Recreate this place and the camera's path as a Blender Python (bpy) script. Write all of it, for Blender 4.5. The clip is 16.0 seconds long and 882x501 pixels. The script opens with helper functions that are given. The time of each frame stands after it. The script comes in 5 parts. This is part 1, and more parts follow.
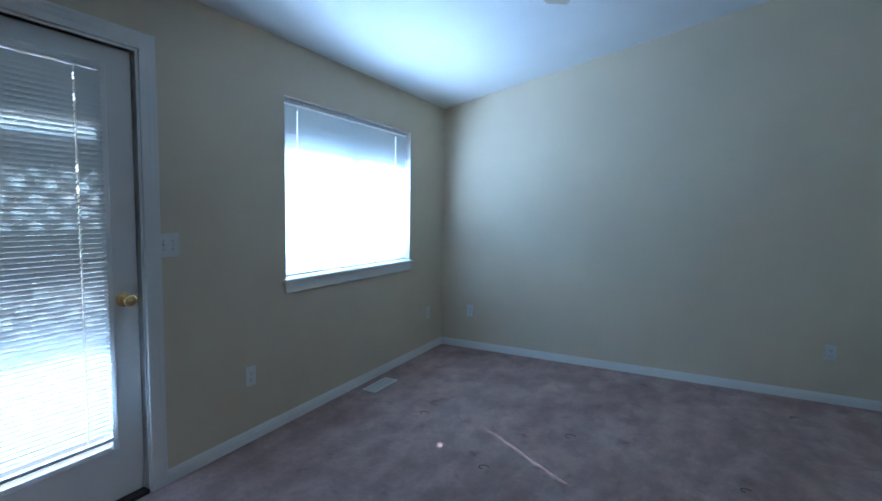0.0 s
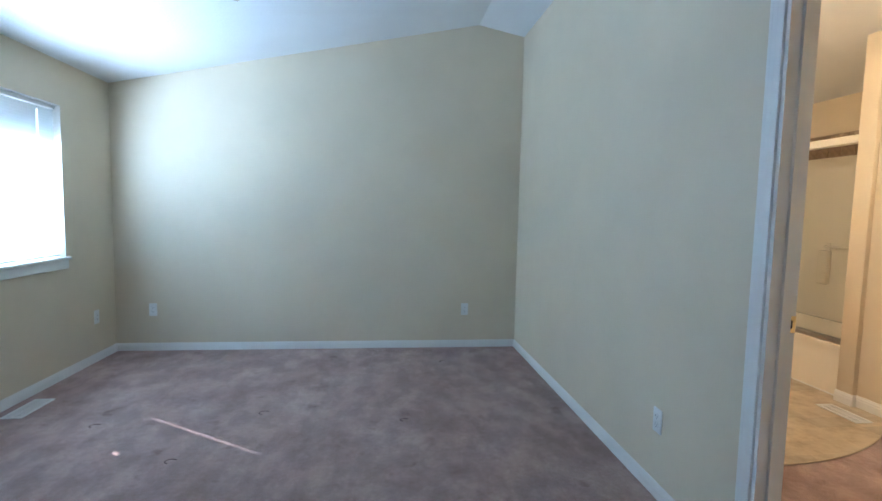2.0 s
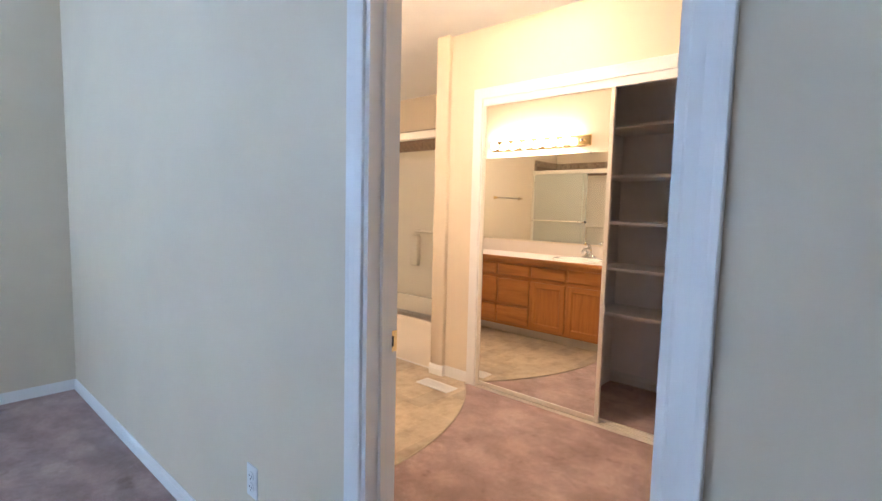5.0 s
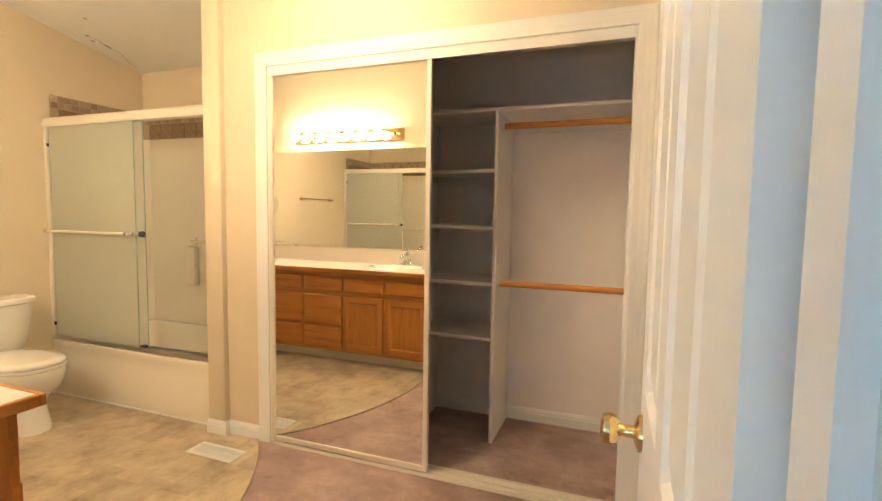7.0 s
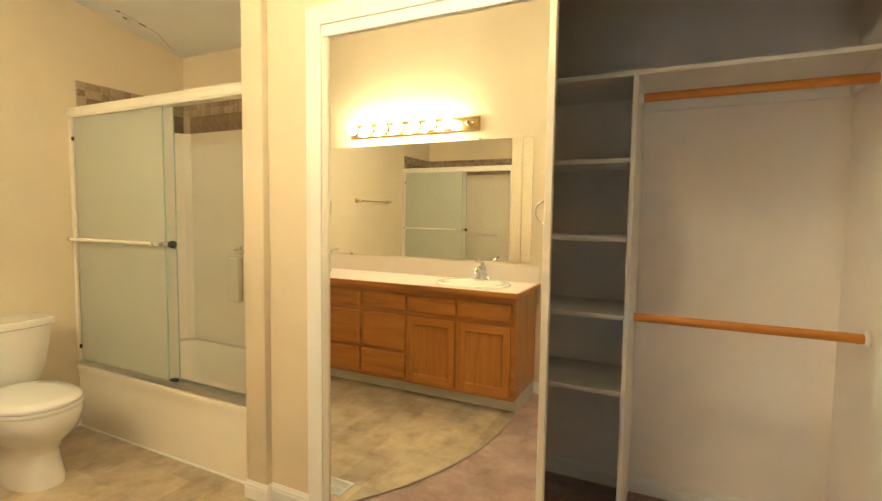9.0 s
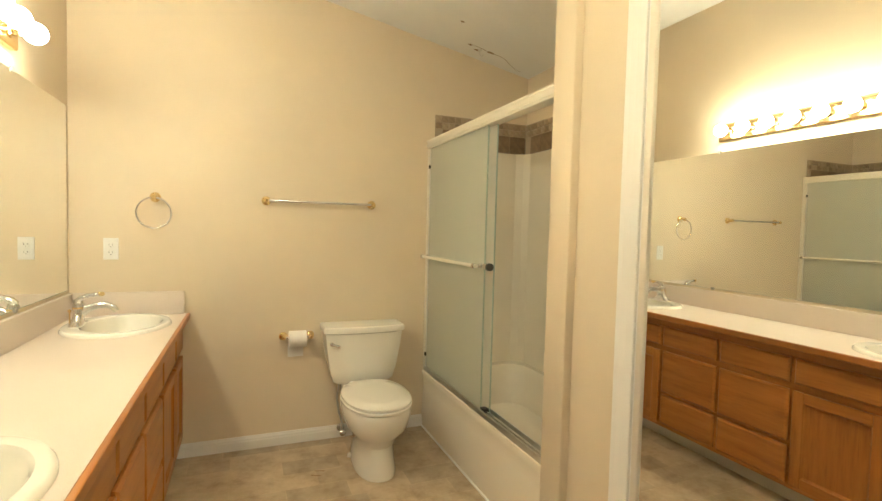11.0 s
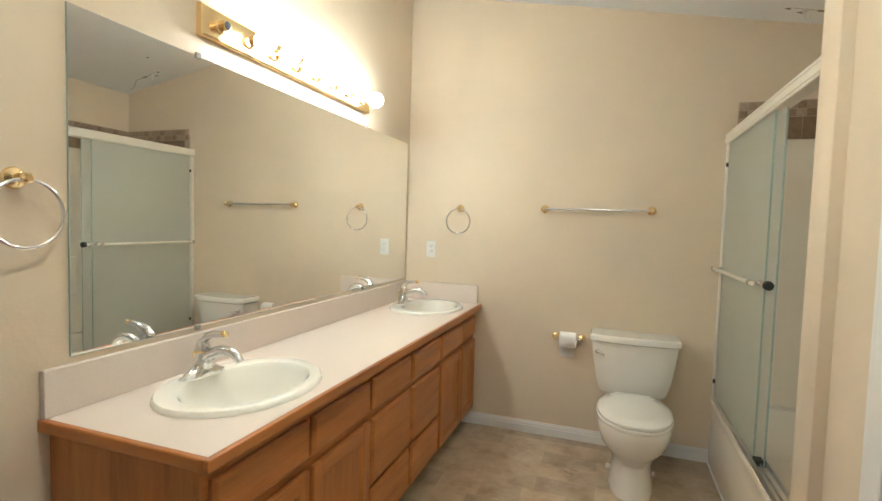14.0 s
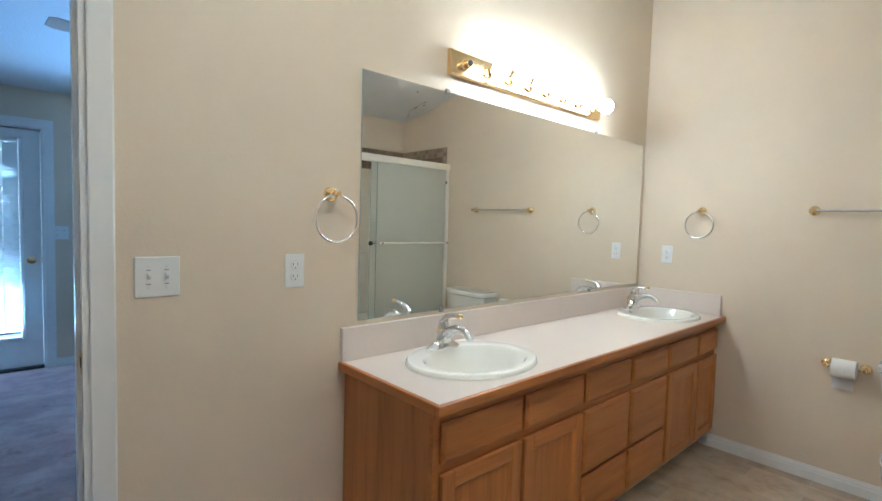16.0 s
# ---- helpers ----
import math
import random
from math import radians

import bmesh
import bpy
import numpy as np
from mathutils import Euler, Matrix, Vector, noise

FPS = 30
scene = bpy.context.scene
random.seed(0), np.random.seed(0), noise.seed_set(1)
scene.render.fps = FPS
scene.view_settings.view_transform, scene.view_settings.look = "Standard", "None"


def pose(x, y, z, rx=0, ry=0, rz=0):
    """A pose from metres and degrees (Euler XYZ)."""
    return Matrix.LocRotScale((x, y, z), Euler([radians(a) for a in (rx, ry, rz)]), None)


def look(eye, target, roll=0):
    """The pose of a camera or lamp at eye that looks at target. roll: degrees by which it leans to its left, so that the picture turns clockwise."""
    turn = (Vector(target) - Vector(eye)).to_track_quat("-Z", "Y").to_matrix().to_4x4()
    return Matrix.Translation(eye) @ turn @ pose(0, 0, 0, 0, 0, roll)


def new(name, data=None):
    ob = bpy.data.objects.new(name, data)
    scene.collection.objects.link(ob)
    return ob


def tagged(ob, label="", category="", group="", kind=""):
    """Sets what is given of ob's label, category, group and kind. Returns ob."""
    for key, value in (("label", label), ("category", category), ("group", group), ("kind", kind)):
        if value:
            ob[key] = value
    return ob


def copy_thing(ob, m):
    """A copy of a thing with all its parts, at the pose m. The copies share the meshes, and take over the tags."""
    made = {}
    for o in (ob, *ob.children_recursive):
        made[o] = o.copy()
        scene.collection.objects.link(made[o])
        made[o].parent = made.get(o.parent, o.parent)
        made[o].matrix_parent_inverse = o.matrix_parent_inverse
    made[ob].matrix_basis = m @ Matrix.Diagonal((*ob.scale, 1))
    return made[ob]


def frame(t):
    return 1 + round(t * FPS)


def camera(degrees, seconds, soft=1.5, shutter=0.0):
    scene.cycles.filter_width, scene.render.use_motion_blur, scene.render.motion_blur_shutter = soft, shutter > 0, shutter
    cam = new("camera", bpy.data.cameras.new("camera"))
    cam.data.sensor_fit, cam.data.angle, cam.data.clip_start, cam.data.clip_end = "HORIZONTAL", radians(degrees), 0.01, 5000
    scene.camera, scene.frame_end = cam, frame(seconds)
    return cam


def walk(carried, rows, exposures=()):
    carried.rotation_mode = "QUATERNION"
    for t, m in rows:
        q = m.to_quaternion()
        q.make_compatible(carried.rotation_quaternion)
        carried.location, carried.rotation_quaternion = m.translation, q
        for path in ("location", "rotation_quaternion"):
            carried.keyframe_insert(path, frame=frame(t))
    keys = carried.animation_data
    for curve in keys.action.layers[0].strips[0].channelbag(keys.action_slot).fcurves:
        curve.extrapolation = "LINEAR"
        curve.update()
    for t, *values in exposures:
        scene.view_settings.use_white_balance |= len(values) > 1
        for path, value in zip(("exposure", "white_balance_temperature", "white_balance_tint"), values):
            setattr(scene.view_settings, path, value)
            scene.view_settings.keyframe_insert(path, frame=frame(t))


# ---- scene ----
cam = camera(84.7, 16.0)

PATH = [
    (0, (0.16, 0.194, 1.359), (-0.748, 1.969, 1.199), 0.9),
    (0.5, (0.218, 0.182, 1.335), (-0.422, 2.07, 1.176), 0.7),
    (1, (0.271, 0.15, 1.309), (-0.082, 2.113, 1.159), 0.8),
    (1.5, (0.37, 0.093, 1.318), (0.289, 2.086, 1.168), 1.0),
    (2, (0.346, -0.042, 1.326), (0.576, 1.938, 1.165), 1.2),
    (2.5, (0.381, -0.062, 1.329), (0.903, 1.862, 1.162), 1.3),
    (3, (0.417, 0.008, 1.322), (1.185, 1.847, 1.158), 1.3),
    (3.5, (0.437, 0.092, 1.323), (1.22, 1.925, 1.153), 0.9),
    (4, (0.524, 0.211, 1.296), (1.383, 2.008, 1.121), 0.8),
    (4.5, (0.698, 0.383, 1.319), (1.905, 1.969, 1.146), 1.4),
    (5, (0.857, 0.498, 1.326), (2.347, 1.821, 1.15), 1.4),
    (5.2, (0.902, 0.541, 1.341), (2.476, 1.762, 1.156), 1.3),
    (7.3, (1.578, 0.856, 1.311), (3.455, 1.531, 1.175), 1.0),
    (7.5, (1.62, 0.899, 1.303), (3.5, 1.57, 1.174), 1.1),
    (8, (1.746, 1.039, 1.309), (3.625, 1.715, 1.19), 0.8),
    (8.5, (1.867, 1.159, 1.313), (3.748, 1.827, 1.187), 0.8),
    (9, (2.077, 1.294, 1.336), (3.868, 2.172, 1.192), 0.8),
    (9.5, (2.22, 1.425, 1.344), (3.828, 2.607, 1.205), 0.7),
    (10, (2.373, 1.55, 1.347), (3.76, 2.985, 1.223), 0.8),
    (12.3, (2.853, 1.434, 1.373), (2.887, 3.431, 1.278), 1.6),
    (12.5, (2.909, 1.425, 1.39), (2.907, 3.423, 1.283), 1.4),
    (13, (2.974, 1.429, 1.382), (2.907, 3.425, 1.275), 1.7),
    (13.5, (3.005, 1.418, 1.419), (2.686, 3.387, 1.279), 1.7),
    (14, (3.118, 1.389, 1.376), (2.457, 3.274, 1.267), 1.7),
    (14.5, (3.161, 1.36, 1.369), (2.286, 3.155, 1.256), 2.0),
    (15, (3.201, 1.333, 1.365), (2.113, 3.008, 1.248), 1.7),
    (15.5, (3.242, 1.31, 1.374), (1.988, 2.864, 1.257), 1.7),
    (16, (3.305, 1.283, 1.371), (1.827, 2.625, 1.253), 1.7),
]
EXPOSE = [
    (0.0, 0.9, 4950, 12),
    (1.5, 1.5, 5350, 12),
    (3.5, 2.3, 5650, 24),
    (5.0, 2.3, 5500, 24),
    (7.5, 2.17, 6300, 7),
    (10.0, 2.05, 5950, -3),
    (12.5, 1.72, 4720, 3),
    (14.0, 1.72, 4500, 4),
    (16.0, 1.58, 4050, 6),
]
walk(cam, [(t, look(eye, target, roll)) for t, eye, target, roll in PATH], EXPOSE)

# ---------------------------------------------------------------- world and sun
SUN_EL, SUN_AZ = radians(38.8), math.atan2(0.55, -0.83)
to_sun = Vector((math.cos(SUN_EL) * math.cos(SUN_AZ), math.cos(SUN_EL) * math.sin(SUN_AZ), math.sin(SUN_EL)))
world = bpy.data.worlds.new("sky")
scene.world = world
world.use_nodes = True
wn = world.node_tree
sky = wn.nodes.new("ShaderNodeTexSky")
sky.sky_type, sky.sun_disc = "NISHITA", False
sky.sun_elevation, sky.sun_rotation = SUN_EL, math.atan2(to_sun.x, to_sun.y)
wn.nodes["Background"].inputs["Strength"].default_value = 0.15
wn.links.new(sky.outputs["Color"], wn.nodes["Background"].inputs["Color"])
sun = new("sun", bpy.data.lights.new("sun", "SUN"))
sun.data.energy, sun.data.angle, sun.data.color = 5.0, radians(0.5), (1.0, 0.96, 0.9)
sun.matrix_world = look(tuple(to_sun * 20), (0, 0, 0))

BULB, DOME = 24.0, 18.0  # radiance of the vanity bulbs and of the ceiling dome
# the sky's light in the two lights of the bedroom window and low in the glazed door, behind the blinds


def opening_light(name, x, y0, y1, z0, z1, watts, colour):
    o = new(name, bpy.data.lights.new(name, "AREA"))
    o.data.shape, o.data.size, o.data.size_y = "RECTANGLE", y1 - y0, z1 - z0
    o.data.energy, o.data.color = watts, colour
    y, z = (y0 + y1) / 2, (z0 + z1) / 2
    o.matrix_world = look((x, y, z), (x + 1, y, z))


opening_light("window_skylight", -2.15, 2.475, 3.195, 0.975, 1.72, 25.0, (0.56, 0.78, 1.0))
opening_light("window_skylight", -2.15, 3.265, 3.885, 0.975, 1.72, 21.5, (0.56, 0.78, 1.0))
opening_light("door_skylight", -2.118, 0.83, 1.40, 0.30, 0.72, 6.0, (0.62, 0.80, 1.0))

# ---------------------------------------------------------------- material helpers


def mat(name, rough=0.5, metal=0.0, base=(0.5, 0.5, 0.5), spec=0.5):
    m = bpy.data.materials.new(name)
    m.use_nodes = True
    b = m.node_tree.nodes["Principled BSDF"]
    b.inputs["Base Color"].default_value = (*base, 1)
    b.inputs["Roughness"].default_value = rough
    b.inputs["Metallic"].default_value = metal
    b.inputs["Specular IOR Level"].default_value = spec
    return m, m.node_tree.nodes, m.node_tree.links, b


def coords(n, l, scale=(1, 1, 1), kind="Object"):
    tc = n.new("ShaderNodeTexCoord")
    mp = n.new("ShaderNodeMapping")
    mp.inputs["Scale"].default_value = scale
    l.new(tc.outputs[kind], mp.inputs["Vector"])
    return mp.outputs["Vector"]


def noise_node(n, l, vec, scale, detail=3.0, rough=0.55):
    t = n.new("ShaderNodeTexNoise")
    t.inputs["Scale"].default_value, t.inputs["Detail"].default_value, t.inputs["Roughness"].default_value = scale, detail, rough
    l.new(vec, t.inputs["Vector"])
    return t.outputs["Fac"]


def ramp(n, l, fac, stops):
    r = n.new("ShaderNodeValToRGB")
    els = r.color_ramp.elements
    while len(els) < len(stops):
        els.new(0.5)
    for e, (p, c) in zip(els, stops):
        e.position, e.color = p, (*c, 1)
    l.new(fac, r.inputs["Fac"])
    return r.outputs["Color"]


def mix(n, l, a, b, fac, blend="MIX"):
    m = n.new("ShaderNodeMix")
    m.data_type, m.blend_type = "RGBA", blend
    for sock, v in ((m.inputs[6], a), (m.inputs[7], b), (m.inputs[0], fac)):
        if isinstance(v, (int, float)):
            sock.default_value = v
        elif isinstance(v, tuple):
            sock.default_value = (*v, 1)
        else:
            l.new(v, sock)
    return m.outputs[2]


def bump(n, l, b, height, strength, dist):
    bp = n.new("ShaderNodeBump")
    bp.inputs["Strength"].default_value, bp.inputs["Distance"].default_value = strength, dist
    l.new(height, bp.inputs["Height"])
    l.new(bp.outputs["Normal"], b.inputs["Normal"])


def paint(name, base, rough=0.55, texture=0.12, grain=90.0, mottle=0.06):
    """Rolled wall paint: an orange-peel relief, faint large-scale unevenness."""
    m, n, l, b = mat(name, rough, 0, base, 0.35)
    v = coords(n, l)
    big = noise_node(n, l, v, 1.7, 4)
    dark = tuple(c * (1 - mottle) for c in base)
    lite = tuple(min(1, c * (1 + mottle)) for c in base)
    l.new(ramp(n, l, big, [(0.3, dark), (0.7, lite)]), b.inputs["Base Color"])
    bump(n, l, b, noise_node(n, l, v, grain, 2), texture, 0.004)
    return m


WALL = paint("beige wall paint", (0.70, 0.595, 0.435), 0.55, 0.14, 90, 0.035)
CEIL = paint("white ceiling texture", (0.78, 0.77, 0.74), 0.8, 0.5, 60, 0.03)
TRIM = paint("white semi-gloss trim paint", (0.80, 0.78, 0.74), 0.3, 0.04, 40, 0.02)
CLOSET = paint("pale closet wall paint", (0.87, 0.805, 0.76), 0.7, 0.2, 70, 0.05)
SHELF = paint("white shelf paint", (0.80, 0.77, 0.73), 0.45, 0.05, 30, 0.04)
PLASTIC = paint("white plastic", (0.78, 0.77, 0.74), 0.35, 0.0, 30, 0.01)
PORCELAIN, _n, _l, _b = mat("white porcelain", 0.08, 0, (0.82, 0.79, 0.72))
_b.inputs["Coat Weight"].default_value = 0.5
SINKWHITE, _n, _l, _b = mat("bone sink enamel", 0.12, 0, (0.87, 0.84, 0.76))
_b.inputs["Coat Weight"].default_value = 0.4
ACRYLIC, _n, _l, _b = mat("cream acrylic tub", 0.2, 0, (0.86, 0.79, 0.66))
bump(_n, _l, _b, noise_node(_n, _l, coords(_n, _l), 6, 2), 0.05, 0.01)
CHROME, *_ = mat("chrome", 0.12, 1, (0.78, 0.78, 0.78))
BRASS, _n, _l, _b = mat("polished brass", 0.16, 1, (0.88, 0.68, 0.33))
_l.new(ramp(_n, _l, noise_node(_n, _l, coords(_n, _l), 60, 2), [(0.3, (0.10,) * 3), (0.8, (0.26,) * 3)]), _b.inputs["Roughness"])
ALU, *_ = mat("brushed aluminium", 0.35, 1, (0.70, 0.69, 0.66))
TUBFRAME = paint("cream shower door frame", (0.78, 0.73, 0.62), 0.3, 0.03, 30, 0.02)
CHAMPAGNE, *_ = mat("pale anodised door frame", 0.35, 0.25, (0.74, 0.68, 0.58))
DARK, *_ = mat("dark slot", 0.7, 0, (0.03, 0.03, 0.03))
RUBBER, *_ = mat("black rubber", 0.6, 0, (0.03, 0.03, 0.03))
MIRROR, *_ = mat("silvered mirror", 0.0, 1, (0.93, 0.94, 0.92))
PAPER = paint("toilet paper", (0.82, 0.79, 0.74), 0.9, 0.3, 120, 0.03)
BULBGLASS, _n, _l, _b = mat("lit bulb glass", 0.2, 0, (0.9, 0.9, 0.9))
_b.inputs["Emission Color"].default_value = (1.0, 0.80, 0.53, 1)
_b.inputs["Emission Strength"].default_value = BULB
DOMEGLASS, _n, _l, _b = mat("lit frosted dome glass", 0.3, 0, (0.9, 0.9, 0.88))
_b.inputs["Emission Color"].default_value = (1.0, 0.77, 0.46, 1)
_b.inputs["Emission Strength"].default_value = DOME
GREYBOARD = paint("pale toe board", (0.62, 0.57, 0.48), 0.5, 0.05, 30, 0.06)


def glass(name, tint, rough):
    m, n, l, b = mat(name, rough, 0, tint)
    b.inputs["Transmission Weight"].default_value = 1.0
    b.inputs["IOR"].default_value = 1.45
    return m


PANE = glass("clear window glass", (0.95, 0.98, 0.97), 0.0)
FROST, _n, _l, _b = mat("frosted shower glass", 0.28, 0, (0.67, 0.675, 0.62))
bump(_n, _l, _b, noise_node(_n, _l, coords(_n, _l), 220, 2), 0.2, 0.002)
_t = _n.new("ShaderNodeBsdfTranslucent")
_t.inputs["Color"].default_value = (0.86, 0.84, 0.76, 1)
_m = _n.new("ShaderNodeMixShader")
_m.inputs["Fac"].default_value = 0.55
_l.new(_b.outputs[0], _m.inputs[1])
_l.new(_t.outputs[0], _m.inputs[2])
_c = _n.new("ShaderNodeBsdfTransparent")
_c.inputs["Color"].default_value = (0.92, 0.94, 0.89, 1)
_k = _n.new("ShaderNodeMixShader")
_k.inputs["Fac"].default_value = 0.32
_l.new(_m.outputs[0], _k.inputs[1])
_l.new(_c.outputs[0], _k.inputs[2])
_l.new(_k.outputs[0], _n["Material Output"].inputs["Surface"])
GLASSEDGE, *_ = mat("green glass edge", 0.15, 0, (0.40, 0.49, 0.45))


def carpet():
    m, n, l, b = mat("worn mauve cut-pile carpet", 0.95, 0, (0.3, 0.23, 0.22), 0.1)
    v = coords(n, l)
    big = ramp(n, l, noise_node(n, l, v, 2.1, 6, 0.65), [(0.32, (0.36, 0.232, 0.202)), (0.50, (0.435, 0.296, 0.258)), (0.68, (0.51, 0.366, 0.322))])
    v2 = coords(n, l, (1.7, 1.0, 1.0))
    track = ramp(n, l, noise_node(n, l, v2, 4.0, 5, 0.6), [(0.40, (0.84,) * 3), (0.60, (1.18,) * 3)])
    col = mix(n, l, big, track, 0.8, "MULTIPLY")
    spots = ramp(n, l, noise_node(n, l, v, 5.5, 3, 0.6), [(0.29, (0.68, 0.63, 0.62)), (0.38, (1, 1, 1))])
    col = mix(n, l, col, spots, 0.8, "MULTIPLY")
    tuft = ramp(n, l, noise_node(n, l, v, 38, 4, 0.7), [(0.32, (0.80,) * 3), (0.66, (1.16,) * 3)])
    col = mix(n, l, col, tuft, 0.55, "MULTIPLY")
    fine = noise_node(n, l, v, 240, 3, 0.7)
    col = mix(n, l, col, ramp(n, l, fine, [(0.25, (0.68,) * 3), (0.75, (1.22,) * 3)]), 1.0, "MULTIPLY")
    l.new(col, b.inputs["Base Color"])
    b.inputs["Sheen Weight"].default_value = 0.15
    mid = n.new("ShaderNodeMath")
    mid.operation = "ADD"
    l.new(fine, mid.inputs[0])
    l.new(noise_node(n, l, v, 45, 3), mid.inputs[1])
    bump(n, l, b, mid.outputs[0], 0.7, 0.008)
    return m


CARPET = carpet()


def vinyl():
    m, n, l, b = mat("stone-look sheet vinyl", 0.32, 0, (0.5, 0.42, 0.3), 0.4)
    v = coords(n, l)
    br = n.new("ShaderNodeTexBrick")
    br.offset, br.squash = 0.37, 0.7
    for k, x in (("Scale", 1.0), ("Mortar Size", 0.0025), ("Mortar Smooth", 0.4), ("Bias", 0.0), ("Brick Width", 0.31), ("Row Height", 0.155)):
        br.inputs[k].default_value = x
    br.inputs["Color1"].default_value, br.inputs["Color2"].default_value, br.inputs["Mortar"].default_value = (0.78, 0.78, 0.78, 1), (1.18, 1.16, 1.12, 1), (1.16, 1.13, 1.08, 1)
    l.new(v, br.inputs["Vector"])
    stone = ramp(n, l, noise_node(n, l, v, 7, 6, 0.65), [(0.30, (0.31, 0.235, 0.15)), (0.48, (0.44, 0.35, 0.24)), (0.70, (0.55, 0.455, 0.33))])
    l.new(mix(n, l, stone, br.outputs["Color"], 0.85, "MULTIPLY"), b.inputs["Base Color"])
    bump(n, l, b, br.outputs["Fac"], -0.12, 0.002)
    return m


VINYL = vinyl()


def oak(name, axis, tone=1.0):
    """Honey oak with the grain along the axis."""
    m, n, l, b = mat(name, 0.36, 0, (0.4, 0.2, 0.07), 0.5)
    s = [20.0, 20.0, 20.0]
    s["xyz".index(axis)] = 1.6
    v = coords(n, l, tuple(s))
    rnd = n.new("ShaderNodeObjectInfo")
    add = n.new("ShaderNodeVectorMath")
    add.operation = "ADD"
    l.new(v, add.inputs[0])
    sc = n.new("ShaderNodeVectorMath")
    sc.operation = "SCALE"
    sc.inputs[0].default_value, sc.inputs["Scale"].default_value = (13.0, 29.0, 7.0), 1.0
    l.new(rnd.outputs["Random"], sc.inputs["Scale"])
    l.new(sc.outputs[0], add.inputs[1])
    g = noise_node(n, l, add.outputs[0], 1.0, 5, 0.62)
    cols = [(0.30, (0.31, 0.108, 0.016)), (0.46, (0.42, 0.157, 0.025)), (0.60, (0.47, 0.185, 0.032)), (0.75, (0.52, 0.217, 0.045))]
    col = ramp(n, l, g, [(p, tuple(x * tone for x in c)) for p, c in cols])
    pore = noise_node(n, l, add.outputs[0], 5.0, 2)
    col = mix(n, l, col, ramp(n, l, pore, [(0.30, (0.70,) * 3), (0.42, (1,) * 3)]), 0.45, "MULTIPLY")
    l.new(col, b.inputs["Base Color"])
    bump(n, l, b, pore, 0.12, 0.002)
    b.inputs["Coat Weight"].default_value = 0.06
    b.inputs["Coat Roughness"].default_value = 0.25
    return m


OAK_Y, OAK_Z, OAK_X = oak("honey oak along", "y"), oak("honey oak upright", "z"), oak("honey oak across", "x")
RODWOOD = oak("pine closet rod", "y", 1.25)


def laminate():
    m, n, l, b = mat("pale laminate countertop", 0.3, 0, (0.74, 0.68, 0.60), 0.45)
    v = coords(n, l)
    l.new(ramp(n, l, noise_node(n, l, v, 320, 2), [(0.3, (0.67, 0.58, 0.505)), (0.6, (0.72, 0.635, 0.555))]), b.inputs["Base Color"])
    return m


LAMINATE = laminate()


def tile(name, dark, light):
    m, n, l, b = mat(name, 0.4, 0, light, 0.45)
    v = coords(n, l)
    info = n.new("ShaderNodeObjectInfo")
    base = ramp(n, l, info.outputs["Random"], [(0.0, dark), (0.5, tuple((a + c) / 2 for a, c in zip(dark, light))), (1.0, light)])
    vein = ramp(n, l, noise_node(n, l, v, 28, 5, 0.65), [(0.3, (0.7,) * 3), (0.7, (1.15,) * 3)])
    l.new(mix(n, l, base, vein, 0.8, "MULTIPLY"), b.inputs["Base Color"])
    bump(n, l, b, noise_node(n, l, v, 60, 3), 0.2, 0.002)
    return m


MOSAIC = tile("tumbled travertine mosaic", (0.26, 0.185, 0.115), (0.42, 0.325, 0.215))
BIGTILE = tile("brown travertine tile", (0.21, 0.14, 0.085), (0.27, 0.19, 0.12))
GROUT = paint("sandy grout", (0.42, 0.34, 0.24), 0.9, 0.3, 90, 0.08)


def slat_material():
    m, n, l, b = mat("white vinyl blind slat", 0.4, 0, (0.80, 0.81, 0.80), 0.4)
    tr = n.new("ShaderNodeBsdfTranslucent")
    tr.inputs["Color"].default_value = (0.55, 0.76, 0.84, 1)
    mx = n.new("ShaderNodeMixShader")
    mx.inputs["Fac"].default_value = 0.14
    l.new(b.outputs[0], mx.inputs[1])
    l.new(tr.outputs[0], mx.inputs[2])
    l.new(mx.outputs[0], n["Material Output"].inputs["Surface"])
    return m


SLAT = slat_material()
CONCRETE = paint("patio concrete", (0.24, 0.236, 0.225), 0.9, 0.4, 40, 0.15)
LATTICE = paint("white painted lattice", (0.78, 0.78, 0.76), 0.6, 0.1, 40, 0.05)
GRASS = paint("dry lawn", (0.10, 0.13, 0.05), 0.95, 0.8, 60, 0.4)
STUCCO = paint("pale siding", (0.62, 0.60, 0.55), 0.8, 0.4, 50, 0.08)

# ---------------------------------------------------------------- mesh helpers
ORIGIN = {}


def box(bm, x0, x1, y0, y1, z0, z1, bev=0.0, seg=1):
    r = bmesh.ops.create_cube(bm, size=1.0, matrix=Matrix.LocRotScale(((x0 + x1) / 2, (y0 + y1) / 2, (z0 + z1) / 2), None, (x1 - x0, y1 - y0, z1 - z0)))
    if bev > 0:
        es = list({e for v in r["verts"] for e in v.link_edges})
        bmesh.ops.bevel(bm, geom=es, offset=bev, segments=seg, affect="EDGES", profile=0.5)
    return bm


def boxes(*rows):
    bm = bmesh.new()
    for r in rows:
        box(bm, *r)
    return bm


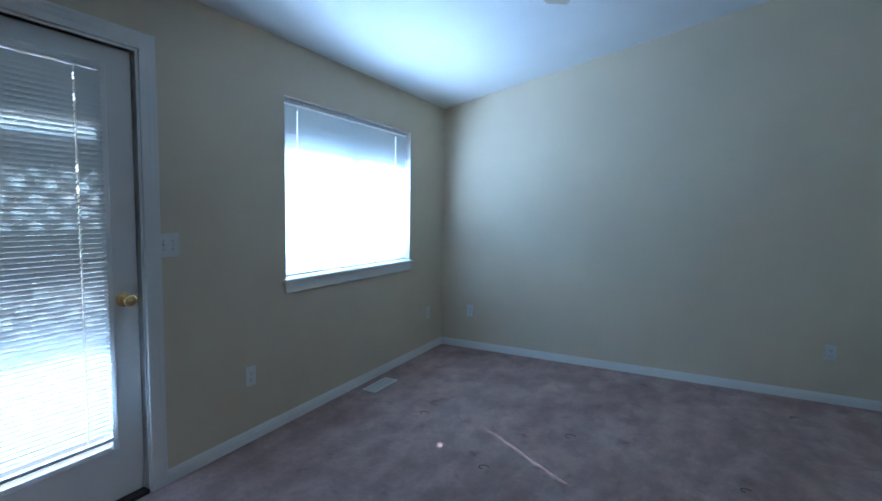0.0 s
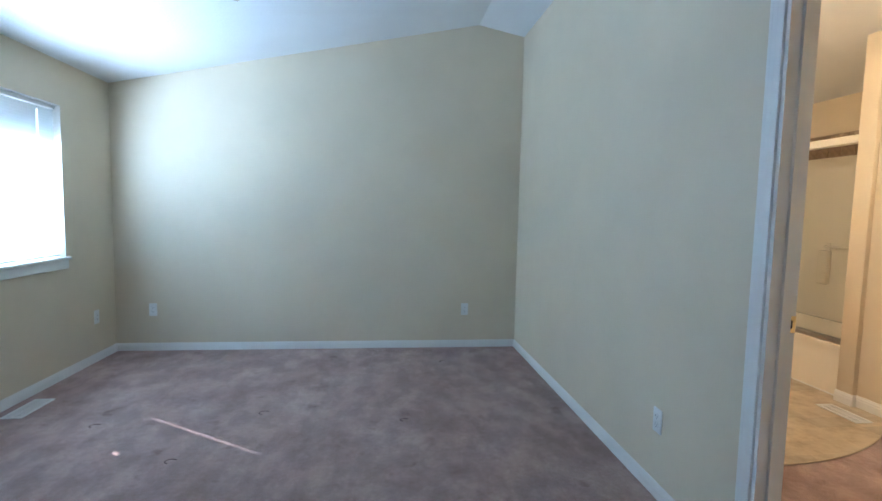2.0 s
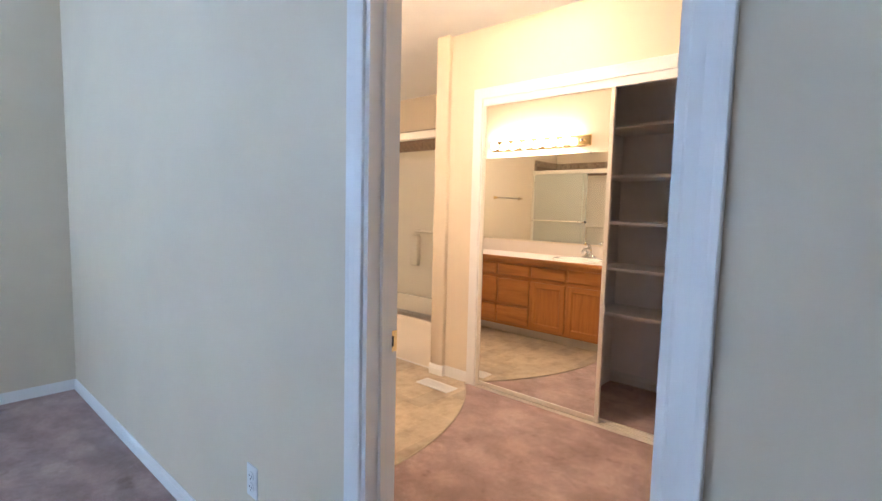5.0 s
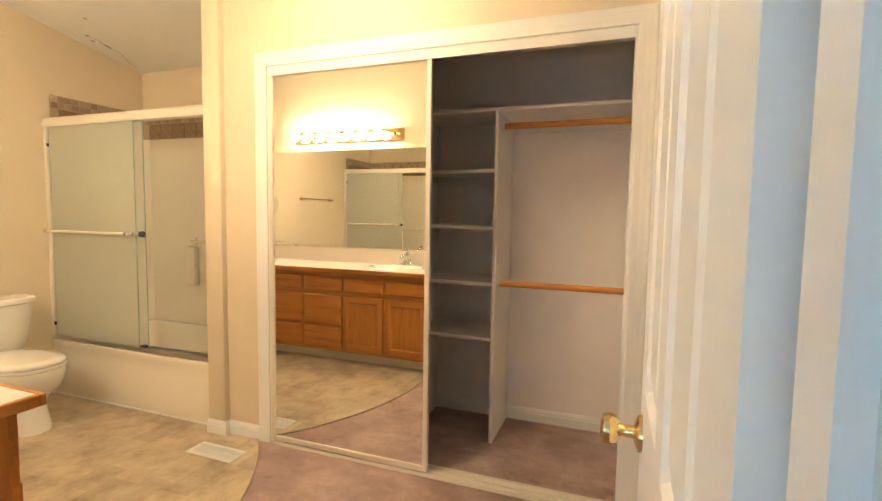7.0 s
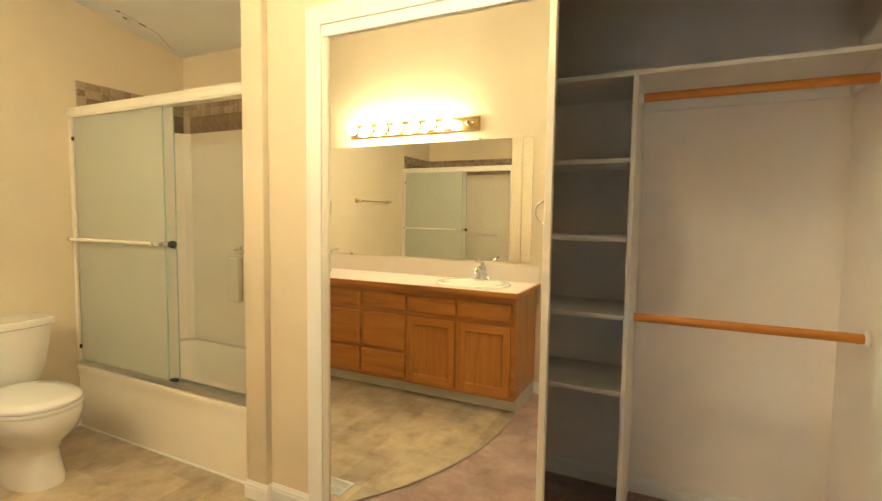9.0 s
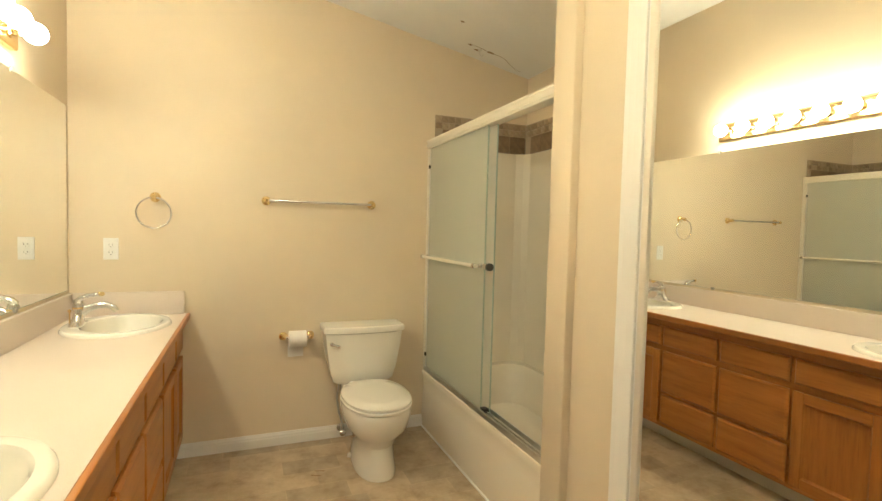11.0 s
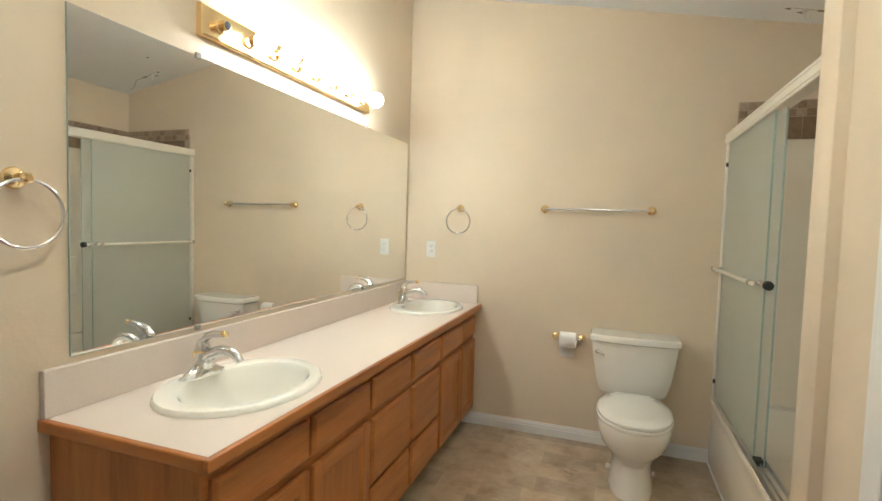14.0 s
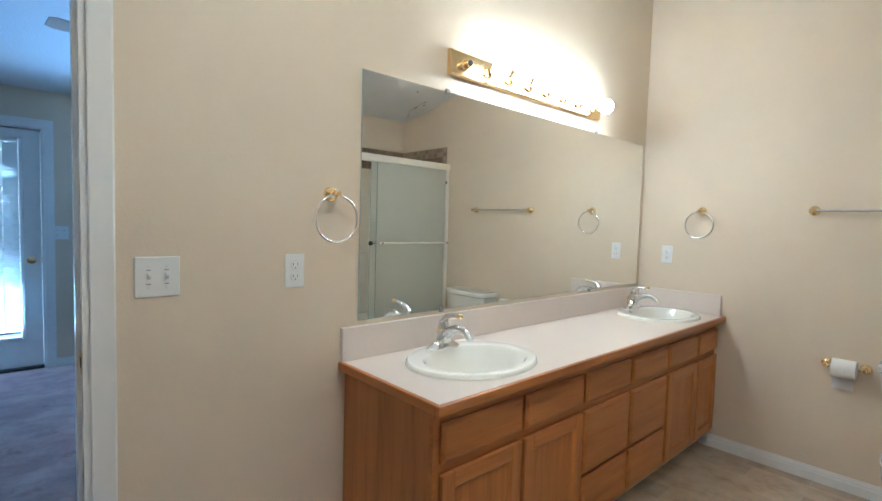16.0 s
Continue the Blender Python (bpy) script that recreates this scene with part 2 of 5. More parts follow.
def prism(bm, pts, axis, a, c):
    """A polygon of (u, v) extruded along an axis from a to c; u, v are the other two axes in order."""
    def at(u, v, w):
        return {"x": (w, u, v), "y": (u, w, v), "z": (u, v, w)}[axis]
    lo = [bm.verts.new(at(u, v, a)) for u, v in pts]
    hi = [bm.verts.new(at(u, v, c)) for u, v in pts]
    bm.faces.new(lo)
    bm.faces.new(list(reversed(hi)))
    k = len(pts)
    for i in range(k):
        bm.faces.new((lo[(i + 1) % k], lo[i], hi[i], hi[(i + 1) % k]))
    bmesh.ops.recalc_face_normals(bm, faces=bm.faces)
    return bm


def rings_mesh(bm, rings, cap0=True, cap1=True):
    """Skin over closed rings of points."""
    vs = [[bm.verts.new(p) for p in r] for r in rings]
    k = len(rings[0])
    for a, c in zip(vs, vs[1:]):
        for i in range(k):
            bm.faces.new((a[i], a[(i + 1) % k], c[(i + 1) % k], c[i]))
    if cap0:
        bm.faces.new(list(reversed(vs[0])))
    if cap1:
        bm.faces.new(vs[-1])
    bmesh.ops.recalc_face_normals(bm, faces=bm.faces)
    return bm


def lathe(bm, profile, axis="z", at=(0, 0, 0), k=20, cap0=True, cap1=True):
    """Profile rows of (radius, along) turned round an axis."""
    rings = []
    for r, h in profile:
        ring = []
        for i in range(k):
            a = 2 * math.pi * i / k
            u, v = r * math.cos(a), r * math.sin(a)
            p = {"z": (u, v, h), "x": (h, u, v), "y": (v, h, u)}[axis]
            ring.append(Vector(p) + Vector(at))
        rings.append(ring)
    return rings_mesh(bm, rings, cap0, cap1)


def tube(bm, pts, radii, k=12, squash=1.0):
    """A round bar along points."""
    pts = [Vector(p) for p in pts]
    if not hasattr(radii, "__len__"):
        radii = [radii] * len(pts)
    rings, up = [], None
    for i, p in enumerate(pts):
        d = (pts[min(i + 1, len(pts) - 1)] - pts[max(i - 1, 0)]).normalized()
        if up is None:
            up = d.orthogonal().normalized()
        up = (up - d * up.dot(d)).normalized()
        side = d.cross(up)
        rings.append([p + radii[i] * (up * math.cos(2 * math.pi * j / k) + squash * side * math.sin(2 * math.pi * j / k)) for j in range(k)])
    return rings_mesh(bm, rings)


def torus(bm, at, R, r, axis, k=40, kk=10):
    rows = []
    for i in range(k):
        a = 2 * math.pi * i / k
        ring = []
        for j in range(kk):
            c = 2 * math.pi * j / kk
            u, v, w = (R + r * math.cos(c)) * math.cos(a), (R + r * math.cos(c)) * math.sin(a), r * math.sin(c)
            ring.append(bm.verts.new(Vector({"x": (w, u, v), "y": (u, w, v), "z": (u, v, w)}[axis]) + Vector(at)))
        rows.append(ring)
    for i in range(k):
        for j in range(kk):
            bm.faces.new((rows[i][j], rows[(i + 1) % k][j], rows[(i + 1) % k][(j + 1) % kk], rows[i][(j + 1) % kk]))
    bmesh.ops.recalc_face_normals(bm, faces=bm.faces)
    return bm


def mesh_of(name, bm, material, smooth=None):
    me = bpy.data.meshes.new(name)
    if smooth is None:
        smooth = False
    if smooth:
        for f in bm.faces:
            f.smooth = True
        for e in bm.edges:
            if len(e.link_faces) == 2 and e.calc_face_angle(0) > radians(38):
                e.smooth = False
    bm.to_mesh(me)
    bm.free()
    me.materials.append(material)
    return me


def solid(name, bm, material, label="", category="", kind="structure", smooth=False, group=""):
    return tagged(new(name, mesh_of(name, bm, material, smooth)), label, category, group, kind)


def thing(name, label, category, loc=(0, 0, 0), group="", kind="", local=False):
    ob = new(name)
    ob.empty_display_size = 0.1
    ob.location = loc
    ORIGIN[ob.name] = Vector((0, 0, 0)) if local else Vector(loc)
    return tagged(ob, label, category, group, kind)


def part(name, bm, material, parent, label="", smooth=False):
    ob = new(name, mesh_of(name, bm, material, smooth))
    ob.parent = parent
    if parent.name in ORIGIN:
        ob.matrix_parent_inverse = Matrix.Translation(-ORIGIN[parent.name])
    return tagged(ob, label)

# ---------------------------------------------------------------- the plan
XW, XB, XV, XC = -2.07, 1.637, 1.737, 3.690      # window wall, partition's two faces, closet wall
YN, YS, YD = 4.586, -1.9, 0.605                   # far wall, bedroom's near wall, bath's near wall
XE, XT = 4.555, 4.482                                       # closet backs, wall behind the tub
RIDGE, RZ, PITCH, FALL = 1.20, 3.075, 0.212, 0.191
WIN = (2.425, 3.932, 0.918, 2.052)
EXT = (0.690, 1.535, 2.048)
DOOR = (0.714, 1.450, 2.106)
CLO = (0.770, 2.642, 2.106)
WALKIN = (2.70, 3.46, 2.05)
WING = (3.655, 2.945, 3.073)                     # wing wall: front, near and far face


def ceil(x):
    return RZ - (PITCH * (RIDGE - x) if x < RIDGE else FALL * (x - RIDGE))


def wall_x(name, x0, x1, y0, y1, top, holes, material, label):
    """An upright wall across x, with holes of (y0, y1, z0, z1)."""
    bm, y = bmesh.new(), y0
    for a, c, lo, hi in holes:
        if a > y:
            box(bm, x0, x1, y, a, 0, top)
        if lo > 0:
            box(bm, x0, x1, a, c, 0, lo)
        box(bm, x0, x1, a, c, hi, top)
        y = c
    if y1 > y:
        box(bm, x0, x1, y, y1, 0, top)
    bmesh.ops.remove_doubles(bm, verts=bm.verts, dist=0.0005)
    return solid(name, bm, material, label, "wall")


wall_x("wall_west", XW - 0.15, XW, YS - 0.15, YN + 0.15, ceil(XW - 0.15) + 0.06, [(EXT[0], EXT[1], 0, EXT[2]), (WIN[0], WIN[1], WIN[2], WIN[3])], WALL, "beige painted wall with a window and glazed door")
wall_x("wall_partition", XB, XV, YS, YN, ceil(XB) + 0.02, [(DOOR[0], DOOR[1], 0, DOOR[2])], WALL, "beige painted partition between bedroom and bathroom")
wall_x("wall_closet", XC, XC + 0.115, YD, WING[1], ceil(XC) + 0.02, [(CLO[0], CLO[1], 0, CLO[2])], WALL, "beige painted wall round the closet opening")
wall_x("wall_east", XE, XE + 0.12, -1.1, YN, ceil(XE) + 0.05, [], CLOSET, "pale painted wall behind the closets")
solid("wall_north", prism(bmesh.new(), [(XW, 0), (XE + 0.12, 0), (XE + 0.12, ceil(XE) + 0.05), (RIDGE, RZ + 0.05), (XW, ceil(XW) + 0.05)], "y", YN, YN + 0.15), WALL, "beige painted gable wall with orange-peel texture", "wall")
solid("wall_south", prism(bmesh.new(), [(XW, 0), (XB, 0), (XB, ceil(XB) + 0.05), (RIDGE, RZ + 0.05), (XW, ceil(XW) + 0.05)], "y", YS - 0.15, YS), WALL, "plain beige painted bedroom wall", "wall")
bm = bmesh.new()
prism(bm, [(XV, 0), (WALKIN[0], 0), (WALKIN[0], ceil(WALKIN[0]) + 0.03), (XV, ceil(XV) + 0.03)], "y", YD - 0.12, YD)
prism(bm, [(WALKIN[0], WALKIN[2]), (WALKIN[1], WALKIN[2]), (WALKIN[1], ceil(WALKIN[1]) + 0.03), (WALKIN[0], ceil(WALKIN[0]) + 0.03)], "y", YD - 0.12, YD)
prism(bm, [(WALKIN[1], 0), (XE, 0), (XE, ceil(XE) + 0.03), (WALKIN[1], ceil(WALKIN[1]) + 0.03)], "y", YD - 0.12, YD)
solid("wall_bath_south", bm, WALL, "beige painted wall with the walk-in doorway", "wall")
solid("wall_walkin_south", boxes((XV, XE, -1.1, -1.0, 0, 2.6)), CLOSET, "pale painted wall of the walk-in closet", "wall")
solid("wall_wing", boxes((WING[0], XT + 0.004, WING[1], WING[2], 0, ceil(WING[0]) + 0.02, 0.012, 2)), WALL, "beige painted wing wall beside the tub", "wall", smooth=True)
solid("wall_closet_side", boxes((XC + 0.115, XE, YD + 0.0, 0.69, 0, 2.5)), CLOSET, "pale painted closet side wall", "wall")
solid("wall_closet_end", boxes((XC + 0.115, XE, 2.92, WING[1] - 0.003, 0, 2.5)), CLOSET, "pale painted closet end wall", "wall")
solid("wall_tub_back", boxes((XT, XE, WING[2], YN, 0, ceil(XT) + 0.02)), WALL, "beige painted wall behind the tub", "wall")

solid("ceiling_bedroom", prism(bmesh.new(), [(XW - 0.15, ceil(XW - 0.15)), (RIDGE, RZ), (XB + 0.06, ceil(XB + 0.06)), (XB + 0.06, ceil(XB) + 0.15), (RIDGE, RZ + 0.15), (XW - 0.15, ceil(XW) + 0.12)], "y", YS - 0.15, YN + 0.15), CEIL, "white textured vaulted ceiling", "ceiling")
solid("ceiling_bath", prism(bmesh.new(), [(XB + 0.06, ceil(XB + 0.06)), (XE + 0.12, ceil(XE + 0.12)), (XE + 0.12, ceil(XE) + 0.15), (XB + 0.06, ceil(XB) + 0.15)], "y", -1.1, YN + 0.15), CEIL, "white textured sloping bathroom ceiling", "ceiling")
solid("ceiling_closet", boxes((XC + 0.115, XE, 0.69, 2.92, 2.40, 2.43)), CEIL, "dim white closet ceiling", "ceiling")

# floor: carpet everywhere, sheet vinyl with a curved edge in the wet part of the bath
solid("floor", prism(bmesh.new(), [(XW - 0.15, YS - 0.15), (XV, YS - 0.15), (XV, -1.1), (XE + 0.12, -1.1), (XE + 0.12, YN + 0.15), (XW - 0.15, YN + 0.15)], "z", -0.12, 0.0), CARPET, "worn mauve cut-pile carpet with stains", "carpet")
R, CX, CY = 1.76, 2.45, 2.23
pts = [(XV, CY)]
for i in range(25):
    x = CX + (XC + 0.02 - CX) * i / 24
    pts.append((x, CY + R - math.sqrt(R * R - (x - CX) ** 2)))
pts += [(XC + 0.02, WING[1]), (3.76, WING[2]), (3.76, YN), (XV, YN)]
solid("floor_vinyl", prism(bmesh.new(), pts, "z", -0.02, 0.004), VINYL, "beige stone-look sheet vinyl with a curved edge", "floor")
bm = bmesh.new()
edge = [(x, y, 0.006) for x, y in pts[1:26]]
tube(bm, edge, 0.005, 6)
solid("trim_vinyl_edge", bm, paint("tan metal edging", (0.45, 0.36, 0.26), 0.5, 0.1, 30), "tan edging between vinyl and carpet", "edging")

# ---------------------------------------------------------------- skirting and casings


def skirting(name, p, q, side, h=0.083):
    """A moulded board from p to q; side is the way into the room."""
    bm = bmesh.new()
    d = Vector((q[0] - p[0], q[1] - p[1]))
    prof = [(0, 0), (0.013, 0), (0.013, h * 0.62), (0.010, h * 0.70), (0.010, h * 0.80), (0.006, h * 0.9), (0.004, h), (0, h)]
    rows = []
    for e in (p, q):
        rows.append([(e[0] + side[0] * u, e[1] + side[1] * u, v) for u, v in prof])
    rings_mesh(bm, rows)
    return solid(name, bm, TRIM, "white moulded baseboard", "baseboard")


skirting("baseboard", (XW, YN), (XB, YN), (0, -1), 0.07)
skirting("baseboard", (XW, EXT[1] + 0.088), (XW, YN - 0.013), (1, 0), 0.07)
skirting("baseboard", (XW, YS), (XW, EXT[0] - 0.088), (1, 0), 0.07)
skirting("baseboard", (XB, DOOR[1] + 0.068), (XB, YN - 0.013), (-1, 0), 0.07)
skirting("baseboard", (XB, YS), (XB, DOOR[0] - 0.068), (-1, 0), 0.07)
skirting("baseboard", (2.19, YN), (3.722, YN), (0, -1))
skirting("baseboard", (XV, DOOR[1] + 0.068), (XV, 2.234), (1, 0))
skirting("baseboard", (XC, CLO[1] + 0.076), (XC, WING[1]), (-1, 0), 0.085)
skirting("baseboard", (WING[0], WING[1]), (XC - 0.013, WING[1]), (0, -1), 0.085)
skirting("baseboard", (WING[0], WING[1] - 0.013), (WING[0], WING[2]), (-1, 0), 0.085)
skirting("baseboard", (XC, YD + 0.013), (XC, CLO[0] - 0.076), (-1, 0))
skirting("baseboard", (XV, YD), (WALKIN[0] - 0.07, YD), (0, 1))
skirting("baseboard", (XE, 0.69), (XE, 2.92), (-1, 0))
skirting("baseboard", (XE, -1.0), (XE, YD - 0.12), (-1, 0))


def casing_profile(w, flat=False):
    """Fluted colonial casing: (across, out) from the inner edge."""
    if flat:
        return [(0, 0), (0, 0.011), (0.05 * w, 0.0125), (0.92 * w, 0.0155), (w, 0.0145), (w, 0)]
    return [(0, 0), (0, 0.011), (0.08 * w, 0.0125), (0.30 * w, 0.0129), (0.40 * w, 0.0128), (0.50 * w, 0.0137), (0.66 * w, 0.0143), (0.74 * w, 0.0142), (0.82 * w, 0.0153), (0.96 * w, 0.016), (w, 0.0145), (w, 0)]


def casing(name, plane, pos, out, a, c, top, w=0.066, z0=0.0, label="white fluted door casing", flat=False):
    """Three mitred lengths round an opening a..c in a wall across plane x or y."""
    bm = bmesh.new()
    prof = casing_profile(w, flat)

    def at(u, v, o):
        return (pos + out * o, u, v) if plane == "x" else (u, pos + out * o, v)
    for edge, s in ((a, -1), (c, 1)):
        rings_mesh(bm, [[at(edge + s * u, z0, o) for u, o in prof], [at(edge + s * u, top + u, o) for u, o in prof]])
    rings_mesh(bm, [[at(a - u, top + u, o) for u, o in prof], [at(c + u, top + u, o) for u, o in prof]])
    return solid(name, bm, TRIM, label, "casing")


casing("trim_casing", "x", XB, -1, DOOR[0], DOOR[1], DOOR[2], 0.058)
casing("trim_casing", "x", XV, 1, DOOR[0], DOOR[1], DOOR[2], 0.058, label="white door casing on the bathroom side", flat=True)
casing("trim_casing", "x", XC, -1, CLO[0], CLO[1], CLO[2], 0.074, label="white fluted closet casing")
casing("trim_casing", "x", XW, 1, EXT[0] - 0.012, EXT[1] + 0.012, EXT[2] + 0.012, 0.074)
casing("trim_casing", "y", YD, 1, WALKIN[0], WALKIN[1], WALKIN[2], 0.066)


def jamb(name, plane, lo, hi, a, c, top, t=0.004, stop=None):
    """Thin lining of an opening through a wall, with an optional stop bead."""
    bm = bmesh.new()

    def b(u0, u1, p0, p1, z0, z1):
        if plane == "x":
            box(bm, p0, p1, u0, u1, z0, z1)
        else:
            box(bm, u0, u1, p0, p1, z0, z1)
    b(a, a + t, lo, hi, 0, top - t)
    b(c - t, c, lo, hi, 0, top - t)
    b(a, c, lo, hi, top - t, top)
    if stop:
        s0, s1 = stop
        b(a + t, a + t + 0.011, s0, s1, 0, top - t)
        b(c - t - 0.011, c - t, s0, s1, 0, top - t)
        b(a + t, c - t, s0, s1, top - t - 0.011, top - t)
    return solid(name, bm, TRIM, "white painted door jamb", "jamb")


jamb("trim_jamb", "x", XB - 0.002, XV + 0.002, DOOR[0], DOOR[1], DOOR[2], 0.016, (XB + 0.04, XB + 0.075))
jamb("trim_jamb", "x", XC - 0.002, XC + 0.117, CLO[0], CLO[1], CLO[2], 0.012)
jamb("trim_jamb", "y", YD - 0.122, YD + 0.002, WALKIN[0], WALKIN[1], WALKIN[2], 0.014)
jamb("trim_jamb", "x", XW - 0.15, XW + 0.002, EXT[0] - 0.02, EXT[1] + 0.02, EXT[2] + 0.02, 0.02)

# ---------------------------------------------------------------- window with blind
w0, w1, wz0, wz1 = WIN
win = thing("window_1", "white vinyl slider window in the bedroom wall", "window", (XW - 0.1, (w0 + w1) / 2, wz0), kind="structure")
part("frame", boxes((XW - 0.13, XW - 0.09, w0, w0 + 0.045, wz0, wz1, 0.004), (XW - 0.13, XW - 0.09, w1 - 0.045, w1, wz0, wz1, 0.004), (XW - 0.13, XW - 0.09, w0 + 0.045, w1 - 0.045, wz0, wz0 + 0.05, 0.004), (XW - 0.13, XW - 0.09, w0 + 0.045, w1 - 0.045, wz1 - 0.045, wz1, 0.004), (XW - 0.128, XW - 0.094, 3.20, 3.26, wz0 + 0.05, wz1 - 0.045, 0.004)), PLASTIC, win)
for a, c in ((w0 + 0.045, 3.20), (3.26, w1 - 0.045)):
    pn = part("pane", boxes((XW - 0.113, XW - 0.109, a - 0.004, c + 0.004, wz0 + 0.046, wz1 - 0.041)), PANE, win, "clear window pane")
    pn.visible_shadow = False
part("return", boxes((XW - 0.09, XW + 0.001, w0 - 0.001, w0 + 0.004, wz0, wz1), (XW - 0.09, XW + 0.001, w1 - 0.004, w1 + 0.001, wz0, wz1), (XW - 0.09, XW + 0.001, w0 + 0.004, w1 - 0.004, wz1 - 0.004, wz1 + 0.001)), TRIM, win)
part("sill", boxes((XW - 0.09, XW + 0.03, w0 - 0.025, w1 + 0.025, wz0 - 0.018, wz0 + 0.004, 0.005, 2), (XW - 0.002, XW + 0.016, w0 - 0.01, w1 + 0.01, wz0 - 0.085, wz0 - 0.018, 0.004)), TRIM, win, "white wooden sill and apron")


def blind(name, label, x, y0, y1, z0, z1, pitch, tilt, cords, depth=0.025, notch=None):
    """A mini blind: head rail, slats with routed cord slots, bottom rail, cords, wand."""
    b = thing(name, label, "blind", (x, (y0 + y1) / 2, z0))
    part("head_rail", boxes((x - 0.018, x + 0.018, y0, y1, z1 - 0.028, z1, 0.003)), PLASTIC, b)
    part("bottom_rail", boxes((x - 0.013, x + 0.013, y0, y1, z0, z0 + 0.016, 0.004)), PLASTIC, b)
    ca, sa = math.cos(tilt) * depth / 2, math.sin(tilt) * depth / 2

    def slat_mesh(holes):
        cuts = [y0] + [v for c, h in sorted(holes) for v in (c - h, c + h)] + [y1]
        bm = bmesh.new()
        for a, c in zip(cuts[::2], cuts[1::2]):
            v = [bm.verts.new(p) for p in ((-ca, a, sa), (0, a, 0.0018), (ca, a, -sa), (-ca, c, sa), (0, c, 0.0018), (ca, c, -sa))]
            bm.faces.new((v[0], v[3], v[4], v[1]))
            bm.faces.new((v[1], v[4], v[5], v[2]))
        me = mesh_of("slat", bm, SLAT)
        for f in me.polygons:
            f.use_smooth = True
        return me

    slots = [(c, 0.004 if c < 3 else 0.007) for c in cords]
    me = slat_mesh(slots)
    worn = slat_mesh(slots + [(notch, 0.018)]) if notch else me
    z = z1 - 0.045
    while z > z0 + 0.028:
        o = new("slat", worn if z < z0 + 0.105 else me)
        o.parent = b
        o.matrix_parent_inverse = Matrix.Translation(-ORIGIN[b.name])
        o.location = (x, 0, z)
        z -= pitch
    for c in cords:
        bm = bmesh.new()
        for s in (-1, 1):
            tube(bm, [(x + s * (ca + 0.001), c, z0 + 0.01), (x + s * (ca + 0.001), c, z1 - 0.02)], 0.0012, 5)
        part("ladder_cord", bm, PLASTIC, b)
    return b


blind("window_blind", "white mini blind lowered in the bedroom window", XW - 0.045, w0 + 0.012, w1 - 0.012, wz0 + 0.012, wz1 - 0.006, 0.0205, radians(-57), (2.585, 3.755), notch=3.32)

# ---------------------------------------------------------------- glazed exterior door
e0, e1, ez = EXT
ext = thing("door_1", "white exterior door with a full-height glass light", "door", (XW - 0.05, (e0 + e1) / 2, 0.02), kind="structure")
xd0, xd1 = XW - 0.075, XW - 0.03
part("slab", boxes((xd0, xd1, e0 + 0.004, e0 + 0.125, 0.025, ez - 0.004), (xd0, xd1, e1 - 0.125, e1 - 0.004, 0.025, ez - 0.004), (xd0, xd1, e0 + 0.125, e1 - 0.125, 0.025, 0.270), (xd0, xd1, e0 + 0.125, e1 - 0.125, 1.957, ez - 0.004)), TRIM, ext)
part("light_frame", boxes((xd1, xd1 + 0.012, e0 + 0.115, e0 + 0.145, 0.260, 1.967, 0.004), (xd1, xd1 + 0.012, e1 - 0.145, e1 - 0.115, 0.260, 1.967, 0.004), (xd1, xd1 + 0.012, e0 + 0.145, e1 - 0.145, 0.260, 0.290, 0.004), (xd1, xd1 + 0.012, e0 + 0.145, e1 - 0.145, 1.937, 1.967, 0.004)), TRIM, ext)
pn = part("pane", boxes((xd0 + 0.02, xd0 + 0.025, e0 + 0.12, e1 - 0.12, 0.265, 1.962)), PANE, ext, "clear glass light")
pn.visible_shadow = False


def knob(parent, x, y, z, s, axis="x", off=0.0):
    """A round brass knob on its rose, sticking out along the axis by sign s."""
    bm = bmesh.new()
    prof = [(0.0325, 0), (0.032, 0.006), (0.024, 0.010), (0.0115, 0.014), (0.0105, 0.030), (0.016, 0.036), (0.025, 0.044), (0.0275, 0.054), (0.025, 0.063), (0.014, 0.069), (0.003, 0.070)]
    at = (x, y, z)
    lathe(bm, [(r, s * h) for r, h in prof], axis, at, 24)
    return part("knob", bm, BRASS, parent, "polished brass knob", True)


knob(ext, xd1 + 0.001, e1 - 0.072, 0.942, 1)
part("latch_plate", boxes((xd1 - 0.03, xd1 + 0.003, e1 - 0.006, e1 - 0.001, 0.912, 0.972)), BRASS, ext)
part("threshold", boxes((XW - 0.15, XW + 0.012, e0, e1, 0.0, 0.022, 0.004)), paint("dark bronze threshold", (0.05, 0.045, 0.04), 0.5, 0.1, 30), ext, "dark metal threshold")
blind("door_blind", "white mini blind hung on the glazed door", xd1 + 0.034, e0 + 0.105, e1 - 0.150, 0.325, 1.955, 0.0205, radians(-52), (0.90, 1.285))

# ---------------------------------------------------------------- plates, outlets, vents


def outlet(m):
    """A duplex outlet on a plate that faces +x in its own axes."""
    o = thing("wall_outlet", "white duplex outlet in a plastic cover plate", "outlet", local=True, group="wall outlets")
    part("plate", boxes((0, 0.006, -0.035, 0.035, -0.058, 0.058, 0.003, 2)), PLASTIC, o)
    for z in (-0.020, 0.020):
        bm = bmesh.new()
        lathe(bm, [(0.0165, 0.005), (0.0165, 0.0085), (0.015, 0.0095)], "x", (0, 0, z), 18)
        r = part("receptacle", bm, PLASTIC, o)
        part("slot", boxes((0.009, 0.0102, -0.0085, -0.0065, z - 0.002, z + 0.007), (0.009, 0.0102, 0.0065, 0.0085, z - 0.002, z + 0.006), (0.009, 0.0102, -0.002, 0.002, z - 0.011, z - 0.007)), DARK, r)
    o.matrix_basis = m
    return o


